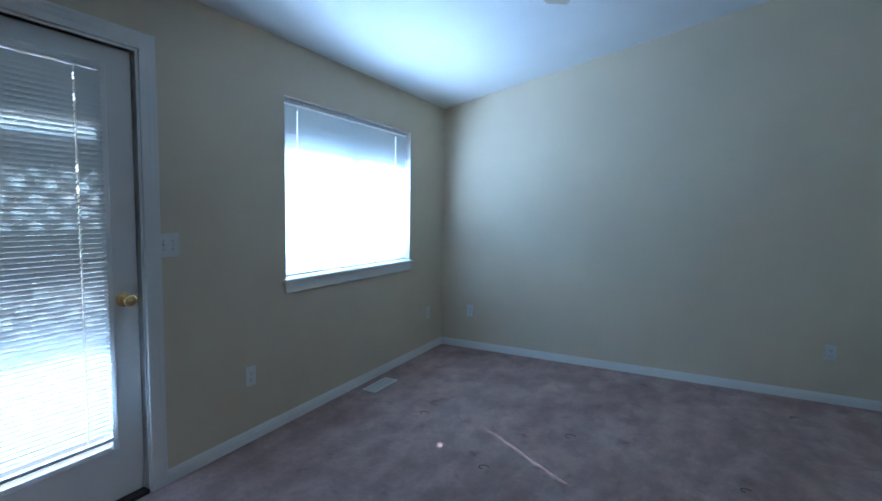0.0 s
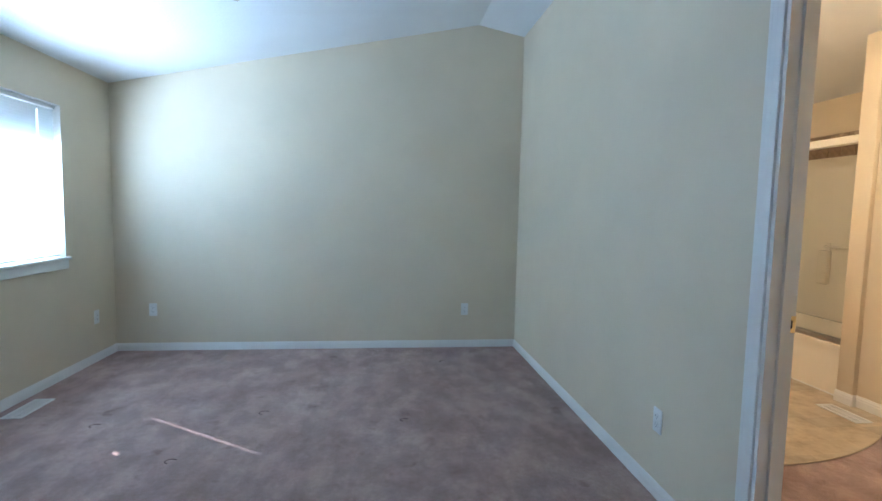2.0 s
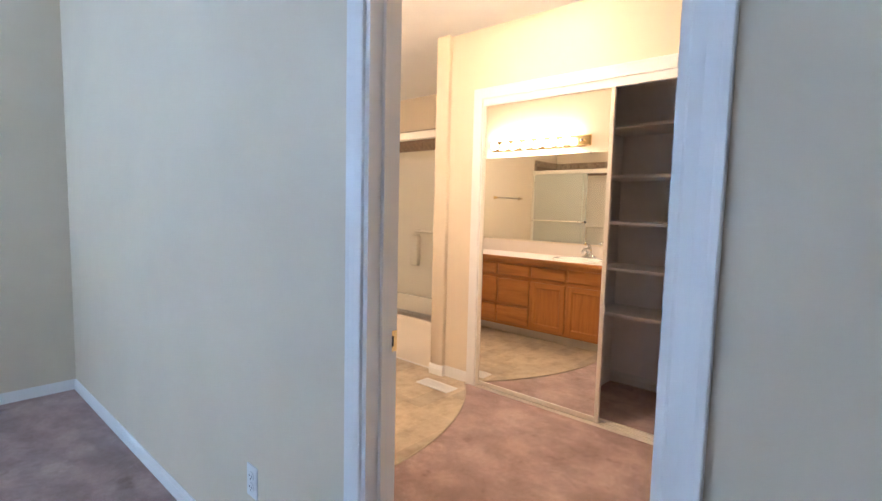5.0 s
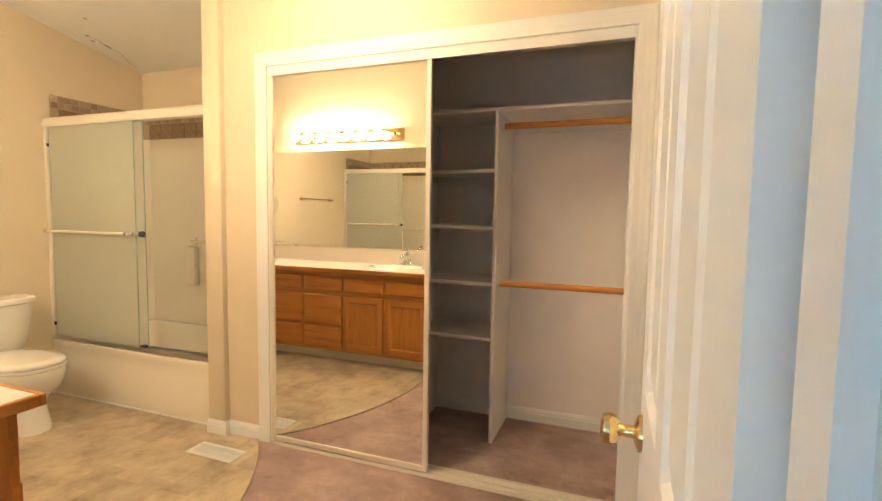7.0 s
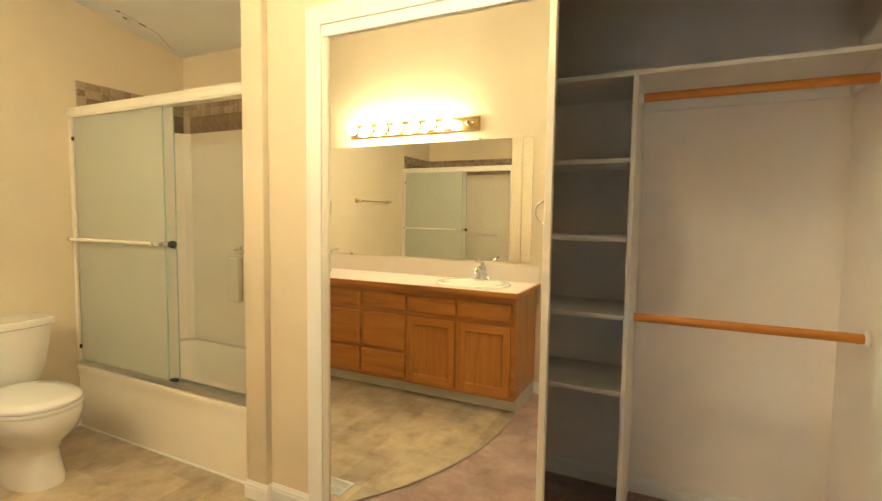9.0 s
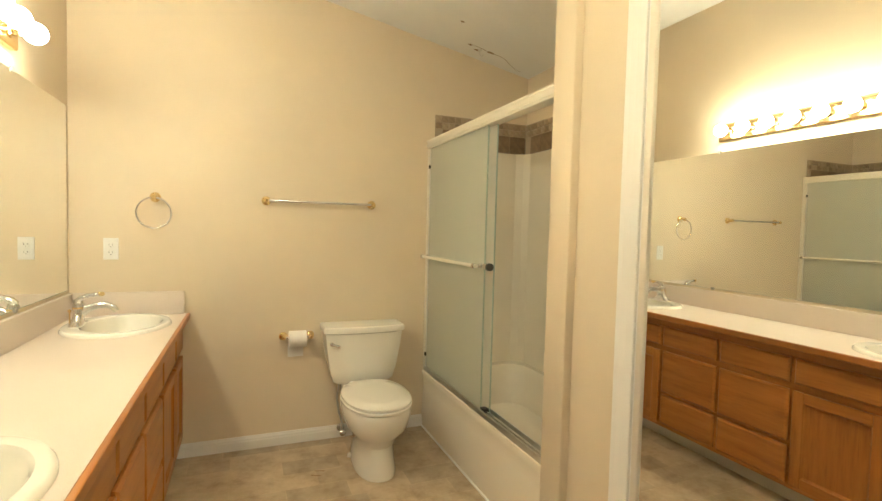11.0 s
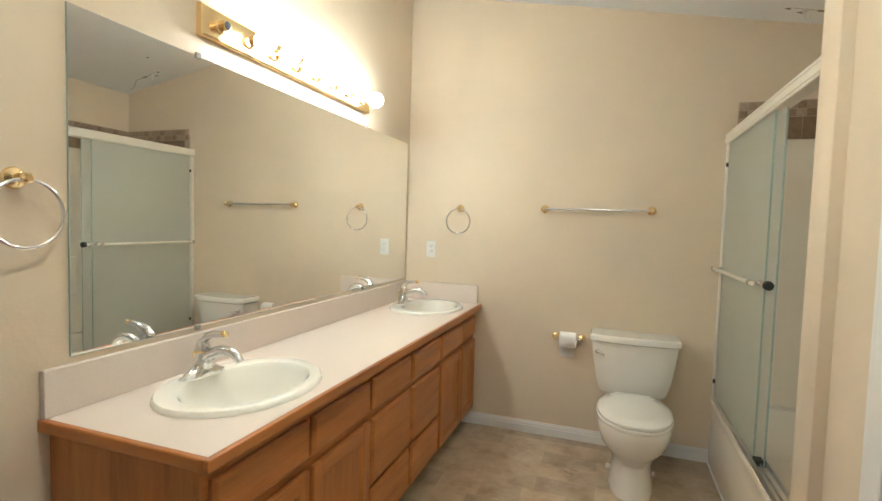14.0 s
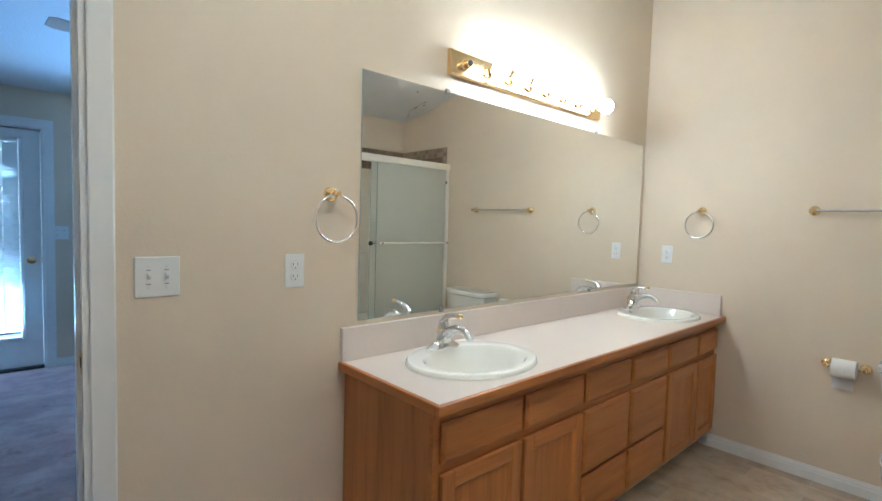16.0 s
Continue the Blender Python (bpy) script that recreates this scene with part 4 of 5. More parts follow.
rings_mesh(bm, [tankring(0.165, 4.425, ty, 0.405), tankring(0.185, 4.415, ty, 0.425), tankring(0.205, 4.405, ty, 0.50), tankring(0.225, 4.395, ty, 0.63), tankring(0.236, 4.39, ty, 0.727)])
part("tank", bm, PORCELAIN, toi, "", True)
bm = bmesh.new()
rings_mesh(bm, [tankring(0.236, 4.388, ty, 0.728), tankring(0.247, 4.378, ty + 0.004, 0.734), tankring(0.248, 4.377, ty + 0.004, 0.760), tankring(0.24, 4.385, ty, 0.772)])
part("tank_lid", bm, PORCELAIN, toi, "", True)
bm = bmesh.new()
lathe(bm, [(0.012, 4.392), (0.012, 4.376), (0.006, 4.374)], "y", (tx - 0.203, 0, 0.67), 14)
tube(bm, [(tx - 0.203, 4.372, 0.67), (tx - 0.185, 4.366, 0.665), (tx - 0.160, 4.366, 0.655)], [0.008, 0.007, 0.009], 10)
part("flush_lever", bm, CHROME, toi, "chrome flush lever", True)
for s in (-1, 1):
    bm = bmesh.new()
    lathe(bm, [(0.014, 0.03), (0.013, 0.045), (0.006, 0.052)], "z", (tx + s * 0.118, 4.24, 0), 12)
    part("bolt_cap", bm, PORCELAIN, toi, "", True)
toi.scale.z = 0.972
sv = thing("supply_valve", "chrome shutoff valve with a grey supply hose", "valve", (3.165, 4.57, 0.12))
bm = bmesh.new()
lathe(bm, [(0.026, YN - 0.014), (0.024, YN - 0.02), (0.008, YN - 0.024), (0.008, YN - 0.06)], "y", (3.165, 0, 0.07), 16)
tube(bm, [(3.165, YN - 0.06, 0.045), (3.165, YN - 0.06, 0.115)], 0.010, 10)
part("body", bm, CHROME, sv, "", True)
bm = bmesh.new()
lathe(bm, [(0.018, YN - 0.075), (0.02, YN - 0.09), (0.012, YN - 0.098)], "y", (3.165, 0, 0.06), 12)
part("handle", bm, CHROME, sv, "", True)
bm = bmesh.new()
tube(bm, [(3.165, YN - 0.06, 0.115), (3.14, YN - 0.075, 0.20), (3.125, YN - 0.09, 0.30), (3.14, YN - 0.09, 0.41)], 0.006, 8)
part("hose", bm, ALU, sv, "", True)


# ---------------------------------------------------------------- brass and chrome wall fittings
def rosette(x, y, z, axis, s, parent, r=0.027, out=0.04):
    bm = bmesh.new()
    a = {"x": x, "y": y}[axis]
    prof = [(r, 0), (r, 0.004), (r * 0.86, 0.009), (r * 0.9, 0.012), (r * 0.62, 0.018), (r * 0.42, 0.022), (r * 0.40, out), (r * 0.50, out + 0.006), (r * 0.50, out + 0.018), (r * 0.3, out + 0.024)]
    lathe(bm, [(q, a + s * h) for q, h in prof], axis, (0 if axis == "x" else x, 0 if axis == "y" else y, z), 24)
    return part("rosette", bm, BRASS, parent, "polished brass rosette", True)


tb = thing("towel_rail", "chrome towel bar on brass rosettes", "towel bar", (3.02, YN, 1.492))
rosette(2.706, YN, 1.492, "y", -1, tb)
rosette(3.342, YN, 1.492, "y", -1, tb)
bm = bmesh.new()
tube(bm, [(2.706, YN - 0.049, 1.492), (3.342, YN - 0.049, 1.492)], 0.008, 14)
part("bar", bm, CHROME, tb, "", True)


def towel_ring(x, y, z, axis, s):
    o = thing("towel_ring", "chrome towel ring on a brass rosette", "towel ring", (x, y, z), group="towel rings")
    rosette(x, y, z, axis, s, o)
    bm = bmesh.new()
    R0 = 0.083
    if axis == "y":
        torus(bm, (x, y + s * 0.050, z - R0 - 0.004), R0, 0.0045, "y")
    else:
        torus(bm, (x + s * 0.050, y, z - R0 - 0.004), R0, 0.0045, "x")
    part("ring", bm, CHROME, o, "", True)


towel_ring(2.132, YN, 1.486, "y", -1)
towel_ring(XV, 2.160, 1.458, "x", 1)

tp = thing("toilet_paper_holder", "brass and chrome toilet paper holder", "paper holder", (2.889, YN, 0.674))
rosette(2.809, YN, 0.674, "y", -1, tp, 0.025, 0.045)
rosette(2.969, YN, 0.674, "y", -1, tp, 0.025, 0.045)
bm = bmesh.new()
tube(bm, [(2.809, YN - 0.055, 0.674), (2.969, YN - 0.055, 0.674)], 0.007, 10)
part("spindle", bm, CHROME, tp, "", True)
bm = bmesh.new()
lathe(bm, [(0.018, 2.839), (0.049, 2.839), (0.049, 2.939), (0.018, 2.939)], "x", (0, YN - 0.062, 0.667), 28)
roll = thing("toilet_roll", "white toilet paper roll with a loose end", "toilet roll", (2.889, YN - 0.06, 0.65))
part("roll", bm, PAPER, roll, "", True)
part("loose_sheet", boxes((2.836, 2.928, YN - 0.0165, YN - 0.0150, 0.548, 0.668)), PAPER, roll)

# ---------------------------------------------------------------- vanity
VY0, VY1, VX1 = 2.232, YN - 0.002, 2.250
ZT = 0.838
van = thing("vanity_cabinet", "honey oak double vanity cabinet with drawers and doors", "cabinet", (2.06, 3.44, 0))
bm = bmesh.new()
box(bm, XV + 0.001, VX1 - 0.02, VY0 + 0.001, VY0 + 0.019, 0.10, 0.801)
part("end_panel", bm, OAK_Z, van)
part("carcass", boxes((XV + 0.002, VX1 - 0.021, VY0 + 0.02, VY1, 0.102, 0.62)), OAK_Z, van)
part("toe_board", boxes((XV + 0.01, VX1 - 0.075, VY0 + 0.003, VY1, 0.004, 0.10)), GREYBOARD, van, "pale recessed toe board")
COLS = 6
WIDE = [0.405] * 5 + [0.312]
EDGES = [VY0 + 0.026 + sum(WIDE[:i]) for i in range(7)]
part("face_frame", boxes((VX1 - 0.02, VX1, VY0, VY1, 0.757, 0.801), (VX1 - 0.02, VX1, VY0, VY1, 0.10, 0.135), *[(VX1 - 0.0205, VX1 - 0.0005, max(VY0, e - 0.046), min(VY1, e + 0.018), 0.135, 0.757) for e in EDGES], (VX1 - 0.021, VX1 - 0.001, VY0 + 0.03, VY1, 0.590, 0.64), (VX1 - 0.021, VX1 - 0.001, EDGES[2], EDGES[4], 0.305, 0.342)), OAK_Y, van)
FX0 = VX1 + 0.001


def drawer_front(y0, y1, z0, z1):
    bm = bmesh.new()
    r = [[(FX0, y0, z0), (FX0, y1, z0), (FX0, y1, z1), (FX0, y0, z1)]]
    for x, i in ((0.010, 0.0), (0.018, 0.009), (0.019, 0.012)):
        r.append([(FX0 + x, y0 + i, z0 + i), (FX0 + x, y1 - i, z0 + i), (FX0 + x, y1 - i, z1 - i), (FX0 + x, y0 + i, z1 - i)])
    rings_mesh(bm, r)
    return part("drawer_front", bm, OAK_Y, van)


def cabinet_door(y0, y1, z0, z1):
    s = 0.052
    bm = bmesh.new()

    def q(x, i):
        return [(FX0 + x, y0 + s - 0.002 + i, z0 + s - 0.002 + i), (FX0 + x, y1 - s + 0.002 - i, z0 + s - 0.002 + i), (FX0 + x, y1 - s + 0.002 - i, z1 - s + 0.002 - i), (FX0 + x, y0 + s - 0.002 + i, z1 - s + 0.002 - i)]
    rings_mesh(bm, [q(0.002, 0), q(0.016, 0.0), q(0.007, 0.012), q(0.007, 0.02)])
    d = part("door", bm, OAK_Z, van, "oak door with a recessed panel")
    for s0, s1 in ((y0, y0 + s), (y1 - s, y1)):
        part("stile", boxes((FX0, FX0 + 0.019, s0, s1, z0, z1, 0.003)), OAK_Z, d)
    for r0, r1 in ((z0, z0 + s), (z1 - s, z1)):
        part("rail", boxes((FX0, FX0 + 0.0185, y0 + s, y1 - s, r0, r1, 0.002)), OAK_Y, d)


for i in range(COLS):
    a = EDGES[i]
    c = a + WIDE[i] - 0.023
    drawer_front(a, c, 0.634, 0.760)
    if i in (2, 3):
        drawer_front(a, c, 0.334, 0.600)
        drawer_front(a, c, 0.125, 0.314)
    else:
        cabinet_door(a, c, 0.125, 0.600)

SINKS = ((2.022, 2.632), (2.022, 4.272))
SRX, SRY = 0.227, 0.282


def ellipse(cx, cy, rx, ry, z, k=48):
    return [(cx + rx * math.cos(2 * math.pi * i / k), cy + ry * math.sin(2 * math.pi * i / k), z) for i in range(k)]


# countertop with the two basins cut through it
top = thing("countertop", "pale laminate countertop with an oak edge band", "countertop", (2.08, 3.44, ZT))
CX1 = 2.287
bm = bmesh.new()
strips = []
ya = VY0 - 0.012
for cx, cy in SINKS:
    h = 0.30
    strips.append((ya, cy - h))
    ring = ellipse(cx, cy, SRX - 0.02, SRY - 0.02, ZT, 64)
    outer = []
    for x, y, z in ring:
        d = Vector((x - cx, y - cy))
        fx_ = ((CX1 - cx) if d.x > 0 else (cx - XV)) / max(abs(d.x), 1e-6)
        fy_ = h / max(abs(d.y), 1e-6)
        f = min(fx_, fy_)
        outer.append((cx + d.x * f, cy + d.y * f, z))
    vi = [bm.verts.new(p) for p in ring]
    vo = [bm.verts.new(p) for p in outer]
    for i in range(64):
        bm.faces.new((vo[i], vo[(i + 1) % 64], vi[(i + 1) % 64], vi[i]))
    for x, sy in ((CX1, -h), (CX1, h), (XV, h), (XV, -h)):
        d = [(Vector(p) - Vector((x, cy + sy, ZT))).length for p in outer]
        i = min(range(64), key=lambda n_: d[n_])
        j = (i + 1) % 64 if abs(outer[(i + 1) % 64][0] - x) + abs(outer[i][0] - x) + abs(outer[(i + 1) % 64][1] - cy - sy) + abs(outer[i][1] - cy - sy) < 0.2 and not (abs(outer[(i + 1) % 64][0] - outer[i][0]) < 1e-5 or abs(outer[(i + 1) % 64][1] - outer[i][1]) < 1e-5) else (i - 1) % 64
        if d[i] > 1e-5:
            bm.faces.new((vo[i], bm.verts.new((x, cy + sy, ZT)), vo[j]))
    ya = cy + h
strips.append((ya, VY1))
for a, c in strips:
    if c - a > 0.001:
        bm.faces.new([bm.verts.new(p) for p in ((XV, a, ZT), (CX1, a, ZT), (CX1, c, ZT), (XV, c, ZT))])
bmesh.ops.remove_doubles(bm, verts=bm.verts, dist=0.0006)
bmesh.ops.recalc_face_normals(bm, faces=bm.faces)
part("surface", bm, LAMINATE, top)
part("front_edge", boxes((CX1 - 0.0005, CX1 + 0.017, VY0 - 0.029, VY1, ZT - 0.032, ZT + 0.001, 0.004, 2)), OAK_Y, top, "oak edge band")
part("side_edge", boxes((XV, CX1, VY0 - 0.029, VY0 - 0.0115, ZT - 0.032, ZT + 0.001, 0.004, 2)), OAK_X, top, "oak edge band")
part("backsplash", boxes((XV + 0.0005, XV + 0.020, VY0 - 0.022, VY1, ZT + 0.0008, ZT + 0.128, 0.002)), LAMINATE, top, "pale laminate backsplash")
part("side_splash", boxes((XV + 0.0205, CX1 - 0.012, VY1 - 0.020, VY1, ZT + 0.0008, ZT + 0.128, 0.002)), LAMINATE, top, "pale laminate side splash")


def basin(cx, cy):
    s = thing("sink", "oval bone-white drop-in sink", "sink", (cx, cy, ZT), group="vanity sinks")
    bm = bmesh.new()
    o = 0.018
    rings_mesh(bm, [ellipse(cx, cy, SRX, SRY, ZT + 0.0005), ellipse(cx, cy, SRX - 0.001, SRY - 0.001, ZT + 0.008), ellipse(cx, cy, SRX - 0.008, SRY - 0.008, ZT + 0.016), ellipse(cx + 0.004, cy, SRX - 0.022, SRY - 0.022, ZT + 0.018), ellipse(cx + o, cy, SRX - 0.056, SRY - 0.054, ZT + 0.015), ellipse(cx + o, cy, SRX - 0.066, SRY - 0.064, ZT + 0.004), ellipse(cx + o, cy, SRX - 0.080, SRY - 0.084, ZT - 0.06), ellipse(cx + o, cy, SRX - 0.115, SRY - 0.135, ZT - 0.12), ellipse(cx + o, cy, 0.03, 0.03, ZT - 0.138)], False, True)
    part("basin", bm, SINKWHITE, s, "", True)
    bm = bmesh.new()
    lathe(bm, [(0.024, ZT - 0.138), (0.022, ZT - 0.134), (0.006, ZT - 0.136)], "z", (cx + o, cy, 0), 18)
    part("drain", bm, CHROME, s, "chrome drain", True)


for c in SINKS:
    basin(*c)


def faucet(cx, cy):
    """Single-lever centre-set faucet, spout towards +x."""
    grow = Matrix.Translation((cx - SRX + 0.068, cy, ZT + 0.016)) @ Matrix.Scale(1.10, 4) @ Matrix.Translation((-(cx - SRX + 0.068), -cy, -(ZT + 0.016)))
    f = thing("faucet", "chrome single-lever faucet with brass accents", "faucet", (cx, cy, ZT + 0.017), group="vanity faucets")
    cy -= 0.012
    x0 = cx - SRX + 0.068
    z = ZT + 0.016
    bm = bmesh.new()
    rings_mesh(bm, [oval(x0, cy, 0.026, 0.080, 0.080, z, 28, 2.4), oval(x0, cy, 0.027, 0.081, 0.081, z + 0.006, 28, 2.4), oval(x0, cy, 0.023, 0.060, 0.060, z + 0.016, 28, 2.2), oval(x0 + 0.002, cy, 0.021, 0.036, 0.036, z + 0.030, 28, 2.0), oval(x0 + 0.003, cy, 0.021, 0.026, 0.026, z + 0.052, 28, 2.0), oval(x0 + 0.003, cy, 0.021, 0.023, 0.023, z + 0.072, 28, 2.0)])
    bm.transform(grow)
    part("body", bm, CHROME, f, "", True)
    bm = bmesh.new()
    path = [(x0 + 0.005, cy, z + 0.045), (x0 + 0.035, cy, z + 0.070), (x0 + 0.070, cy, z + 0.084), (x0 + 0.105, cy, z + 0.084), (x0 + 0.130, cy, z + 0.072), (x0 + 0.142, cy, z + 0.056)]
    tube(bm, path, [0.017, 0.016, 0.0145, 0.0135, 0.013, 0.012], 14, 1.15)
    bm.transform(grow)
    part("spout", bm, CHROME, f, "", True)
    bm = bmesh.new()
    lathe(bm, [(0.0235, z + 0.072), (0.0245, z + 0.075), (0.0235, z + 0.079)], "z", (x0 + 0.003, cy, 0), 20)
    bm.transform(grow)
    part("collar", bm, BRASS, f, "brass collar", True)
    bm = bmesh.new()
    lathe(bm, [(0.0225, z + 0.079), (0.022, z + 0.090), (0.017, z + 0.102), (0.006, z + 0.108)], "z", (x0 + 0.003, cy, 0), 20)
    tube(bm, [(x0 - 0.006, cy, z + 0.096), (x0 + 0.012, cy, z + 0.116), (x0 + 0.040, cy, z + 0.128), (x0 + 0.078, cy, z + 0.132)], [0.013, 0.012, 0.009, 0.007], 12, 1.3)
    bm.transform(grow)
    h = part("lever", bm, CHROME, f, "", True)
    bm = bmesh.new()
    tube(bm, [(x0 + 0.074, cy, z + 0.1318), (x0 + 0.090, cy, z + 0.133), (x0 + 0.097, cy, z + 0.133)], [0.0082, 0.0092, 0.004], 12, 1.2)
    bm.transform(grow)
    part("tip", bm, BRASS, h, "brass lever tip", True)
    bm = bmesh.new()
    lathe(bm, [(0.003, z + 0.004), (0.003, z + 0.055), (0.007, z + 0.058), (0.007, z + 0.066), (0.002, z + 0.069)], "z", (x0 - 0.03, cy, 0), 12)
    bm.transform(grow)
    part("lift_rod", bm, BRASS, f, "brass drain lift rod", True)


for c in SINKS:
    faucet(*c)

# wall mirror with clips
MY0, MY1, MZ0, MZ1 = 2.286, YN - 0.045, 0.986, 1.930
mir = thing("wall_mirror", "large frameless wall mirror over the vanity", "mirror", (XV, 3.47, MZ0))
part("glass", boxes((XV + 0.0015, XV + 0.006, MY0, MY1, MZ0, MZ1)), MIRROR, mir)
part("edge", boxes((XV + 0.001, XV + 0.0062, MY0 - 0.0015, MY0 - 0.0002, MZ0, MZ1), (XV + 0.001, XV + 0.0062, MY0, MY1, MZ0 - 0.0016, MZ0 - 0.0002)), GLASSEDGE, mir, "dark ground glass edge")
CLIP, *_ = mat("clear plastic clip", 0.3, 0, (0.30, 0.28, 0.24))
for y in (2.713, 3.932):
    for z, s in ((MZ0, -1), (MZ1, 1)):
        part("clip", boxes((XV + 0.001, XV + 0.012, y - 0.011, y + 0.011, min(z - s * 0.008, z + s * 0.012), max(z - s * 0.008, z + s * 0.012), 0.002)), CLIP, mir)

# vanity light bar
LY0, LY1, LZ0, LZ1 = 2.711, 3.928, 2.001, 2.112
lb = thing("vanity_light", "polished brass vanity light bar with globe bulbs", "wall light", (XV, 3.45, LZ0))
bm = bmesh.new()
rings_mesh(bm, [[(XV + x, LY0 + i, LZ0 + i), (XV + x, LY1 - i, LZ0 + i), (XV + x, LY1 - i, LZ1 - i), (XV + x, LY0 + i, LZ1 - i)] for x, i in ((0.0005, 0), (0.022, 0), (0.030, 0.008), (0.030, 0.02))])
part("backplate", bm, BRASS, lb)
NB = 8
for i in range(NB):
    y, z = LY0 + 0.078 + i * (LY1 - LY0 - 0.156) / (NB - 1), (LZ0 + LZ1) / 2
    bm = bmesh.new()
    lathe(bm, [(0.028, XV + 0.030), (0.028, XV + 0.034), (0.020, XV + 0.038), (0.019, XV + 0.062), (0.015, XV + 0.064)], "x", (0, y, z), 18)
    so = part("socket", bm, BRASS, lb, "brass lamp socket", True)
    bm = bmesh.new()
    if i == 0:
        lathe(bm, [(0.0148, XV + 0.060), (0.0148, XV + 0.0645), (0.004, XV + 0.0655)], "x", (0, y, z), 14)
        part("empty_socket", bm, DARK, so, "empty dark socket mouth")
    else:
        prof = [(0.013, XV + 0.060), (0.015, XV + 0.068)]
        for j in range(1, 12):
            a = radians(160 - 160 * j / 11)
            prof.append((0.040 * math.sin(a) + 0.0005, XV + 0.107 - 0.040 * math.cos(radians(160 * j / 11 + 20))))
        lathe(bm, prof, "x", (0, y, z), 20)
        part("bulb", bm, BULBGLASS, so, "lit frosted globe bulb", True)

# ceiling light of the dressing area
dx, dy = 2.97, 2.06
dl = thing("ceiling_light", "semi-flush ceiling light with a bronze rim and lit glass bowl", "ceiling light", (dx, dy, ceil(dx)))
cz = ceil(dx)
BRONZE = paint("antique bronze", (0.16, 0.11, 0.06), 0.35, 0.05, 30)
bm = bmesh.new()
lathe(bm, [(0.062, cz + 0.02), (0.066, cz - 0.012), (0.058, cz - 0.028), (0.014, cz - 0.038), (0.012, cz - 0.115)], "z", (dx, dy, 0), 28)
part("canopy", bm, BRONZE, dl, "dark bronze canopy and stem", True)
bm = bmesh.new()
lathe(bm, [(0.150, -0.100), (0.168, -0.102), (0.170, -0.122), (0.152, -0.128)], "z", (dx, dy, cz), 40, False, False)
part("rim", bm, BRONZE, dl, "dark bronze rim", True)
bm = bmesh.new()
lathe(bm, [(0.012, -0.106), (0.150, -0.108), (0.152, -0.126), (0.142, -0.150), (0.115, -0.182), (0.075, -0.204), (0.03, -0.214), (0.004, -0.215)], "z", (dx, dy, cz), 40)
part("dome", bm, DOMEGLASS, dl, "lit frosted glass bowl", True)

# ---------------------------------------------------------------- ceiling hook and cracked paint over the tub
hk = thing("ceiling_hook", "small metal hook screwed into the bathroom ceiling", "hook", (4.015, 4.44, ceil(4.015)))
bm = bmesh.new()
hz = ceil(4.015)
lathe(bm, [(0.016, hz + 0.004), (0.015, hz - 0.004), (0.005, hz - 0.008)], "z", (4.015, 4.44, 0), 14)
tube(bm, [(4.015, 4.44, hz - 0.005), (4.015, 4.44, hz - 0.03), (4.027, 4.44, hz - 0.045), (4.039, 4.44, hz - 0.034), (4.039, 4.44, hz - 0.024)], 0.003, 8)
part("hook", bm, ALU, hk, "", True)
CRACK = paint("brown ceiling crack", (0.28, 0.20, 0.12), 0.9, 0.3, 80, 0.2)
bm = bmesh.new()
rnd = random.Random(4)
x, y = 3.93, 4.41
for i in range(10):
    nx, ny = x + 0.045, y + rnd.uniform(-0.006, 0.036)
    w = 0.0025 if i != 3 else 0.012
    vs = [bm.verts.new((px, py, ceil(px) - 0.0015)) for px, py in ((x, y - w), (nx, ny - w * 0.7), (nx, ny + w * 0.7), (x, y + w))]
    bm.faces.new(vs)
    x, y = nx, ny
for px, py, r in ((3.775, 4.19, 0.014), (3.935, 4.42, 0.016), (4.00, 4.455, 0.02)):
    vs = [bm.verts.new((px + r * rnd.uniform(0.5, 1.2) * math.cos(a), py + 0.7 * r * rnd.uniform(0.5, 1.2) * math.sin(a), ceil(px + r * math.cos(a)) - 0.003)) for a in [2 * math.pi * j / 9 for j in range(9)]]
    bm.faces.new(vs)
solid("trim_ceiling_crack", bm, CRACK, "hairline crack and flaking spots in the ceiling", "crack")

# furniture dents pressed into the bedroom carpet
DENT = paint("crushed carpet pile", (0.16, 0.10, 0.095), 0.95, 0.4, 120, 0.2)
for px, py, r in ((-0.42, 3.11, 0.032), (-0.75, 2.52, 0.028), (0.86, 4.13, 0.024), (-1.37, 2.98, 0.03), (0.48, 2.94, 0.026)):
    bm = bmesh.new()
    tube(bm, [(px + r * math.cos(a), py + 0.8 * r * math.sin(a), 0.0) for a in [0.5 + j * 0.36 for j in range(12)]], 0.0035, 6)
    solid("trim_carpet_dent", bm, DENT, "dark furniture dent pressed into the carpet", "dent")

# rusty scratches in the vinyl before the toilet
SCUFF = paint("rusty scratch", (0.20, 0.09, 0.035), 0.7, 0.1, 60, 0.2)
for px, py, a, ln in ((2.955, 4.13, -0.42, 0.055), (2.98, 4.175, -0.30, 0.05)):
    bm = bmesh.new()
    box(bm, -ln / 2, ln / 2, -0.0022, 0.0022, 0.0, 0.0008)
    bm.transform(Matrix.Translation((px, py, 0.0042)) @ Matrix.Rotation(a, 4, "Z"))
    solid("trim_vinyl_scratch", bm, SCUFF, "short rusty scratch in the vinyl floor", "scratch")

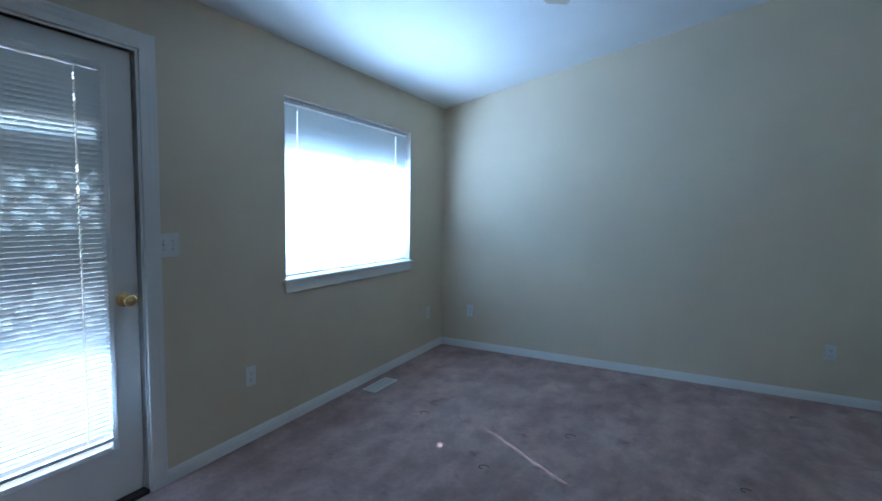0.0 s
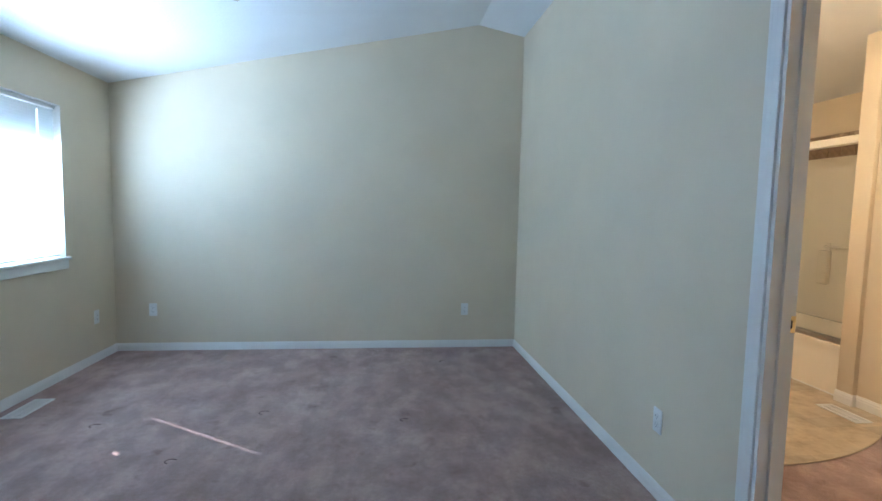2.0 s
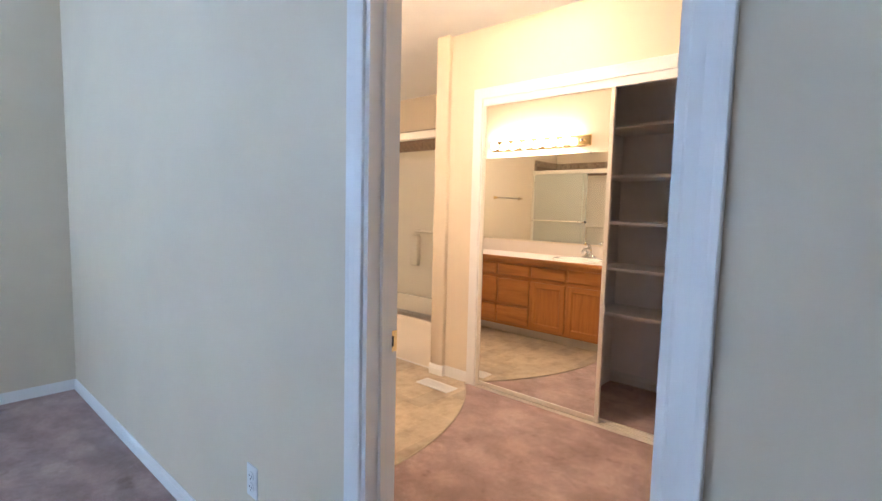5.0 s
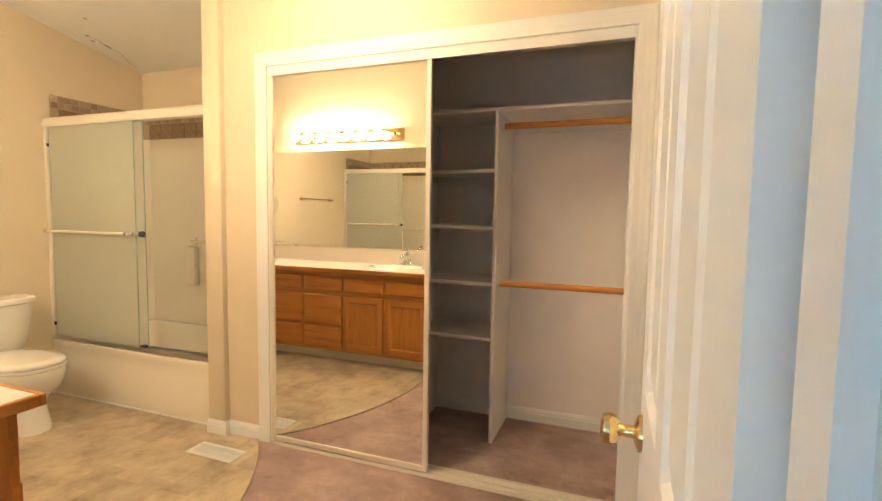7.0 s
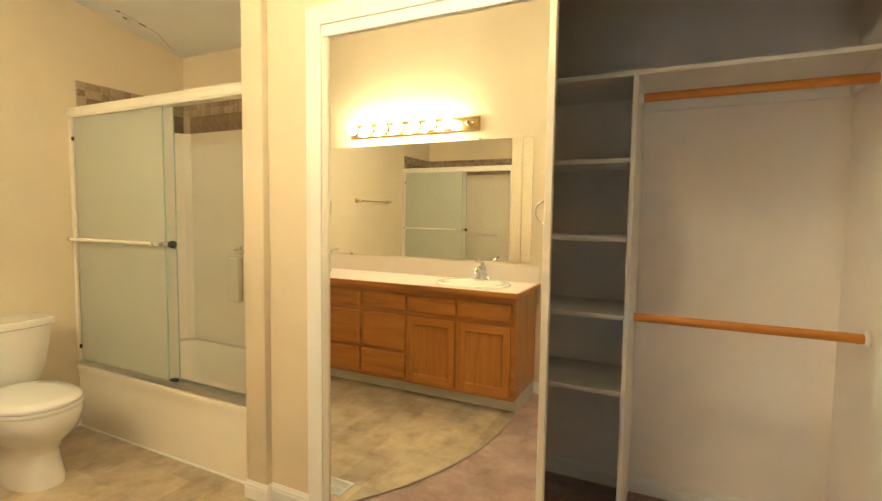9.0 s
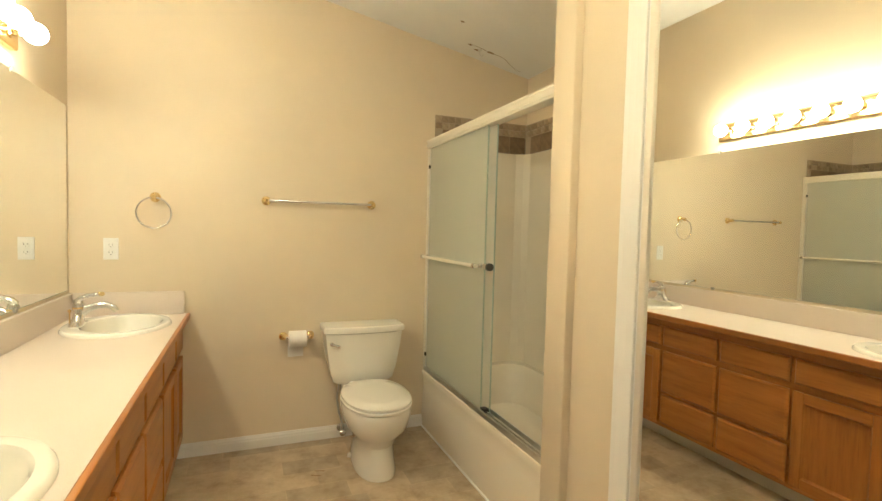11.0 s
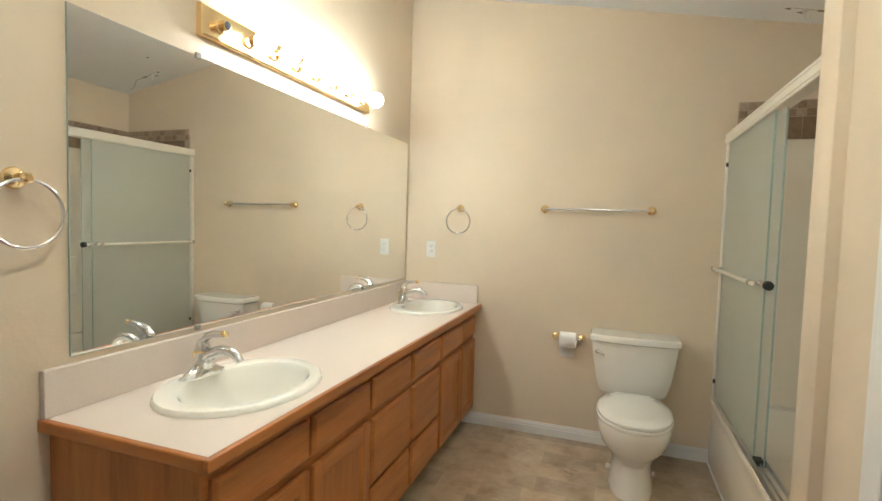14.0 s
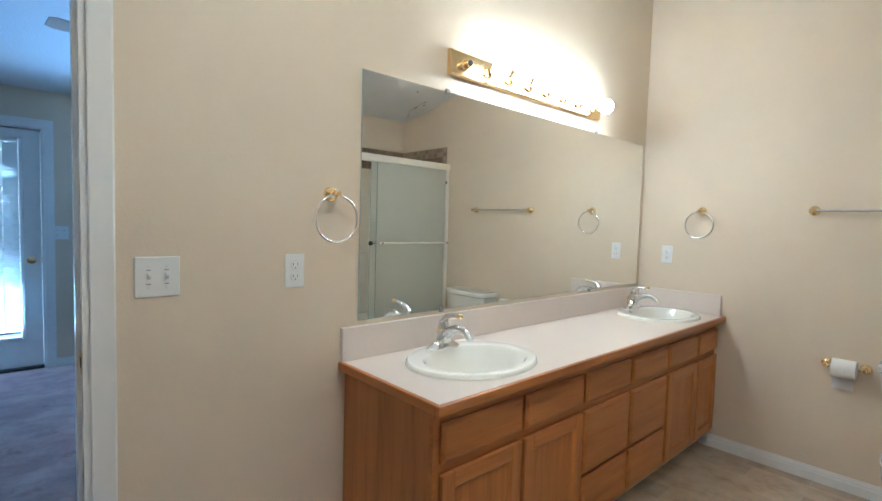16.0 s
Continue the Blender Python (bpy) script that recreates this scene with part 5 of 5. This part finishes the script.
# ---------------------------------------------------------------- outside the window
solid("ground", boxes((-400, 400, -400, 400, -0.40, -0.16)), GRASS, "dry lawn reaching the horizon", "ground")
solid("pavement", boxes((-16.0, XW - 0.15, -12.0, 24.0, -0.155, -0.04)), CONCRETE, "wide sunlit concrete patio", "patio")
roof = thing("roof_eave", "white soffit and fascia of the roof eave", "eave", (-2.4, 2.2, 2.24), kind="structure")
part("soffit", boxes((-2.60, XW - 0.151, -2.5, 7.0, 2.30, 2.34)), LATTICE, roof)
part("fascia", boxes((-2.62, -2.60, -2.5, 7.0, 2.215, 2.40)), LATTICE, roof)


def lattice(y0, y1, z0, z1, x):
    o = thing("lattice_screen", "white diagonal lattice screen between rails", "lattice", (x, (y0 + y1) / 2, z0), group="patio lattice screens")
    for y in (y0 - 0.045, y1):
        part("post", boxes((x - 0.045, x + 0.045, y, y + 0.09, -0.04, 2.20)), LATTICE, o) if z0 > 1.5 else None
    part("rail", boxes((x - 0.02, x + 0.02, y0, y1, z1, z1 + 0.10)), LATTICE, o)
    part("rail", boxes((x - 0.02, x + 0.02, y0, y1, z0 - 0.10, z0)), LATTICE, o)
    h = z1 - z0
    for sgn, dx in ((1, -0.007), (-1, 0.003)):
        n = int((y1 - y0 + h) / 0.11)
        for i in range(n):
            s = y0 - h + i * 0.11
            a, c = s, s + h
            za, zc = (z0, z1) if sgn > 0 else (z1, z0)
            if a < y0:
                za, a = za + (zc - za) * (y0 - a) / h, y0
            if c > y1:
                zc, c = za + (zc - za) * (y1 - a) / max(c - a, 1e-6), y1
            if c - a < 0.03:
                continue
            bm = bmesh.new()
            prism(bm, [(a, za - 0.025), (c, zc - 0.025), (c, zc + 0.025), (a, za + 0.025)], "x", x + dx, x + dx + 0.006)
            part("lath", bm, LATTICE, o)


lattice(-0.8, 2.60, 1.83, 2.10, -2.68)
lattice(-0.8, 2.60, 0.70, 1.63, -2.68)

# ---------------------------------------------------------------- tile band over the surround
band = thing("tile_band", "brown travertine tile band above the shower surround", "tile band", (4.3, 3.9, 1.95), kind="structure")
BZ0, BZ1 = 1.901, 2.115
part("grout", boxes((4.474, 4.4815, TY0, TY1, BZ0, BZ1), (3.768, 4.473, TY1 - 0.008, TY1 + 0.0005, BZ0, BZ1), (3.768, 4.473, TY0 - 0.0005, TY0 + 0.008, BZ0, BZ1)), GROUT, band)


def tile_mesh(name, w, h, d, material):
    bm = bmesh.new()
    rings_mesh(bm, [[(0, -w / 2, -h / 2), (0, w / 2, -h / 2), (0, w / 2, h / 2), (0, -w / 2, h / 2)], [(d * 0.6, -w / 2, -h / 2), (d * 0.6, w / 2, -h / 2), (d * 0.6, w / 2, h / 2), (d * 0.6, -w / 2, h / 2)], [(d, -w / 2 + 0.002, -h / 2 + 0.002), (d, w / 2 - 0.002, -h / 2 + 0.002), (d, w / 2 - 0.002, h / 2 - 0.002), (d, -w / 2 + 0.002, h / 2 - 0.002)]])
    return mesh_of(name, bm, material)


small = tile_mesh("tile", 0.0435, 0.0395, 0.005, MOSAIC)
large = tile_mesh("tile", 0.126, 0.118, 0.005, BIGTILE)


def lay(me, m):
    o = new("tile", me)
    o.parent = band
    o.matrix_parent_inverse = Matrix.Translation(-ORIGIN[band.name])
    o.matrix_basis = m


for me, step, z in ((large, 0.1295, BZ0 + 0.062), (small, 0.0465, BZ0 + 0.145), (small, 0.0465, BZ0 + 0.1885)):
    n = int((TY1 - TY0 - 0.02) / step)
    for i in range(n):
        lay(me, pose(4.474, TY0 + 0.01 + step * (i + 0.5), z, 0, 0, 180))
    n = int(0.700 / step)
    for i in range(n):
        lay(me, pose(4.466 - step * (i + 0.5), TY1 - 0.008, z, 0, 0, -90))
        lay(me, pose(4.466 - step * (i + 0.5), TY0 + 0.008, z, 0, 0, 90))
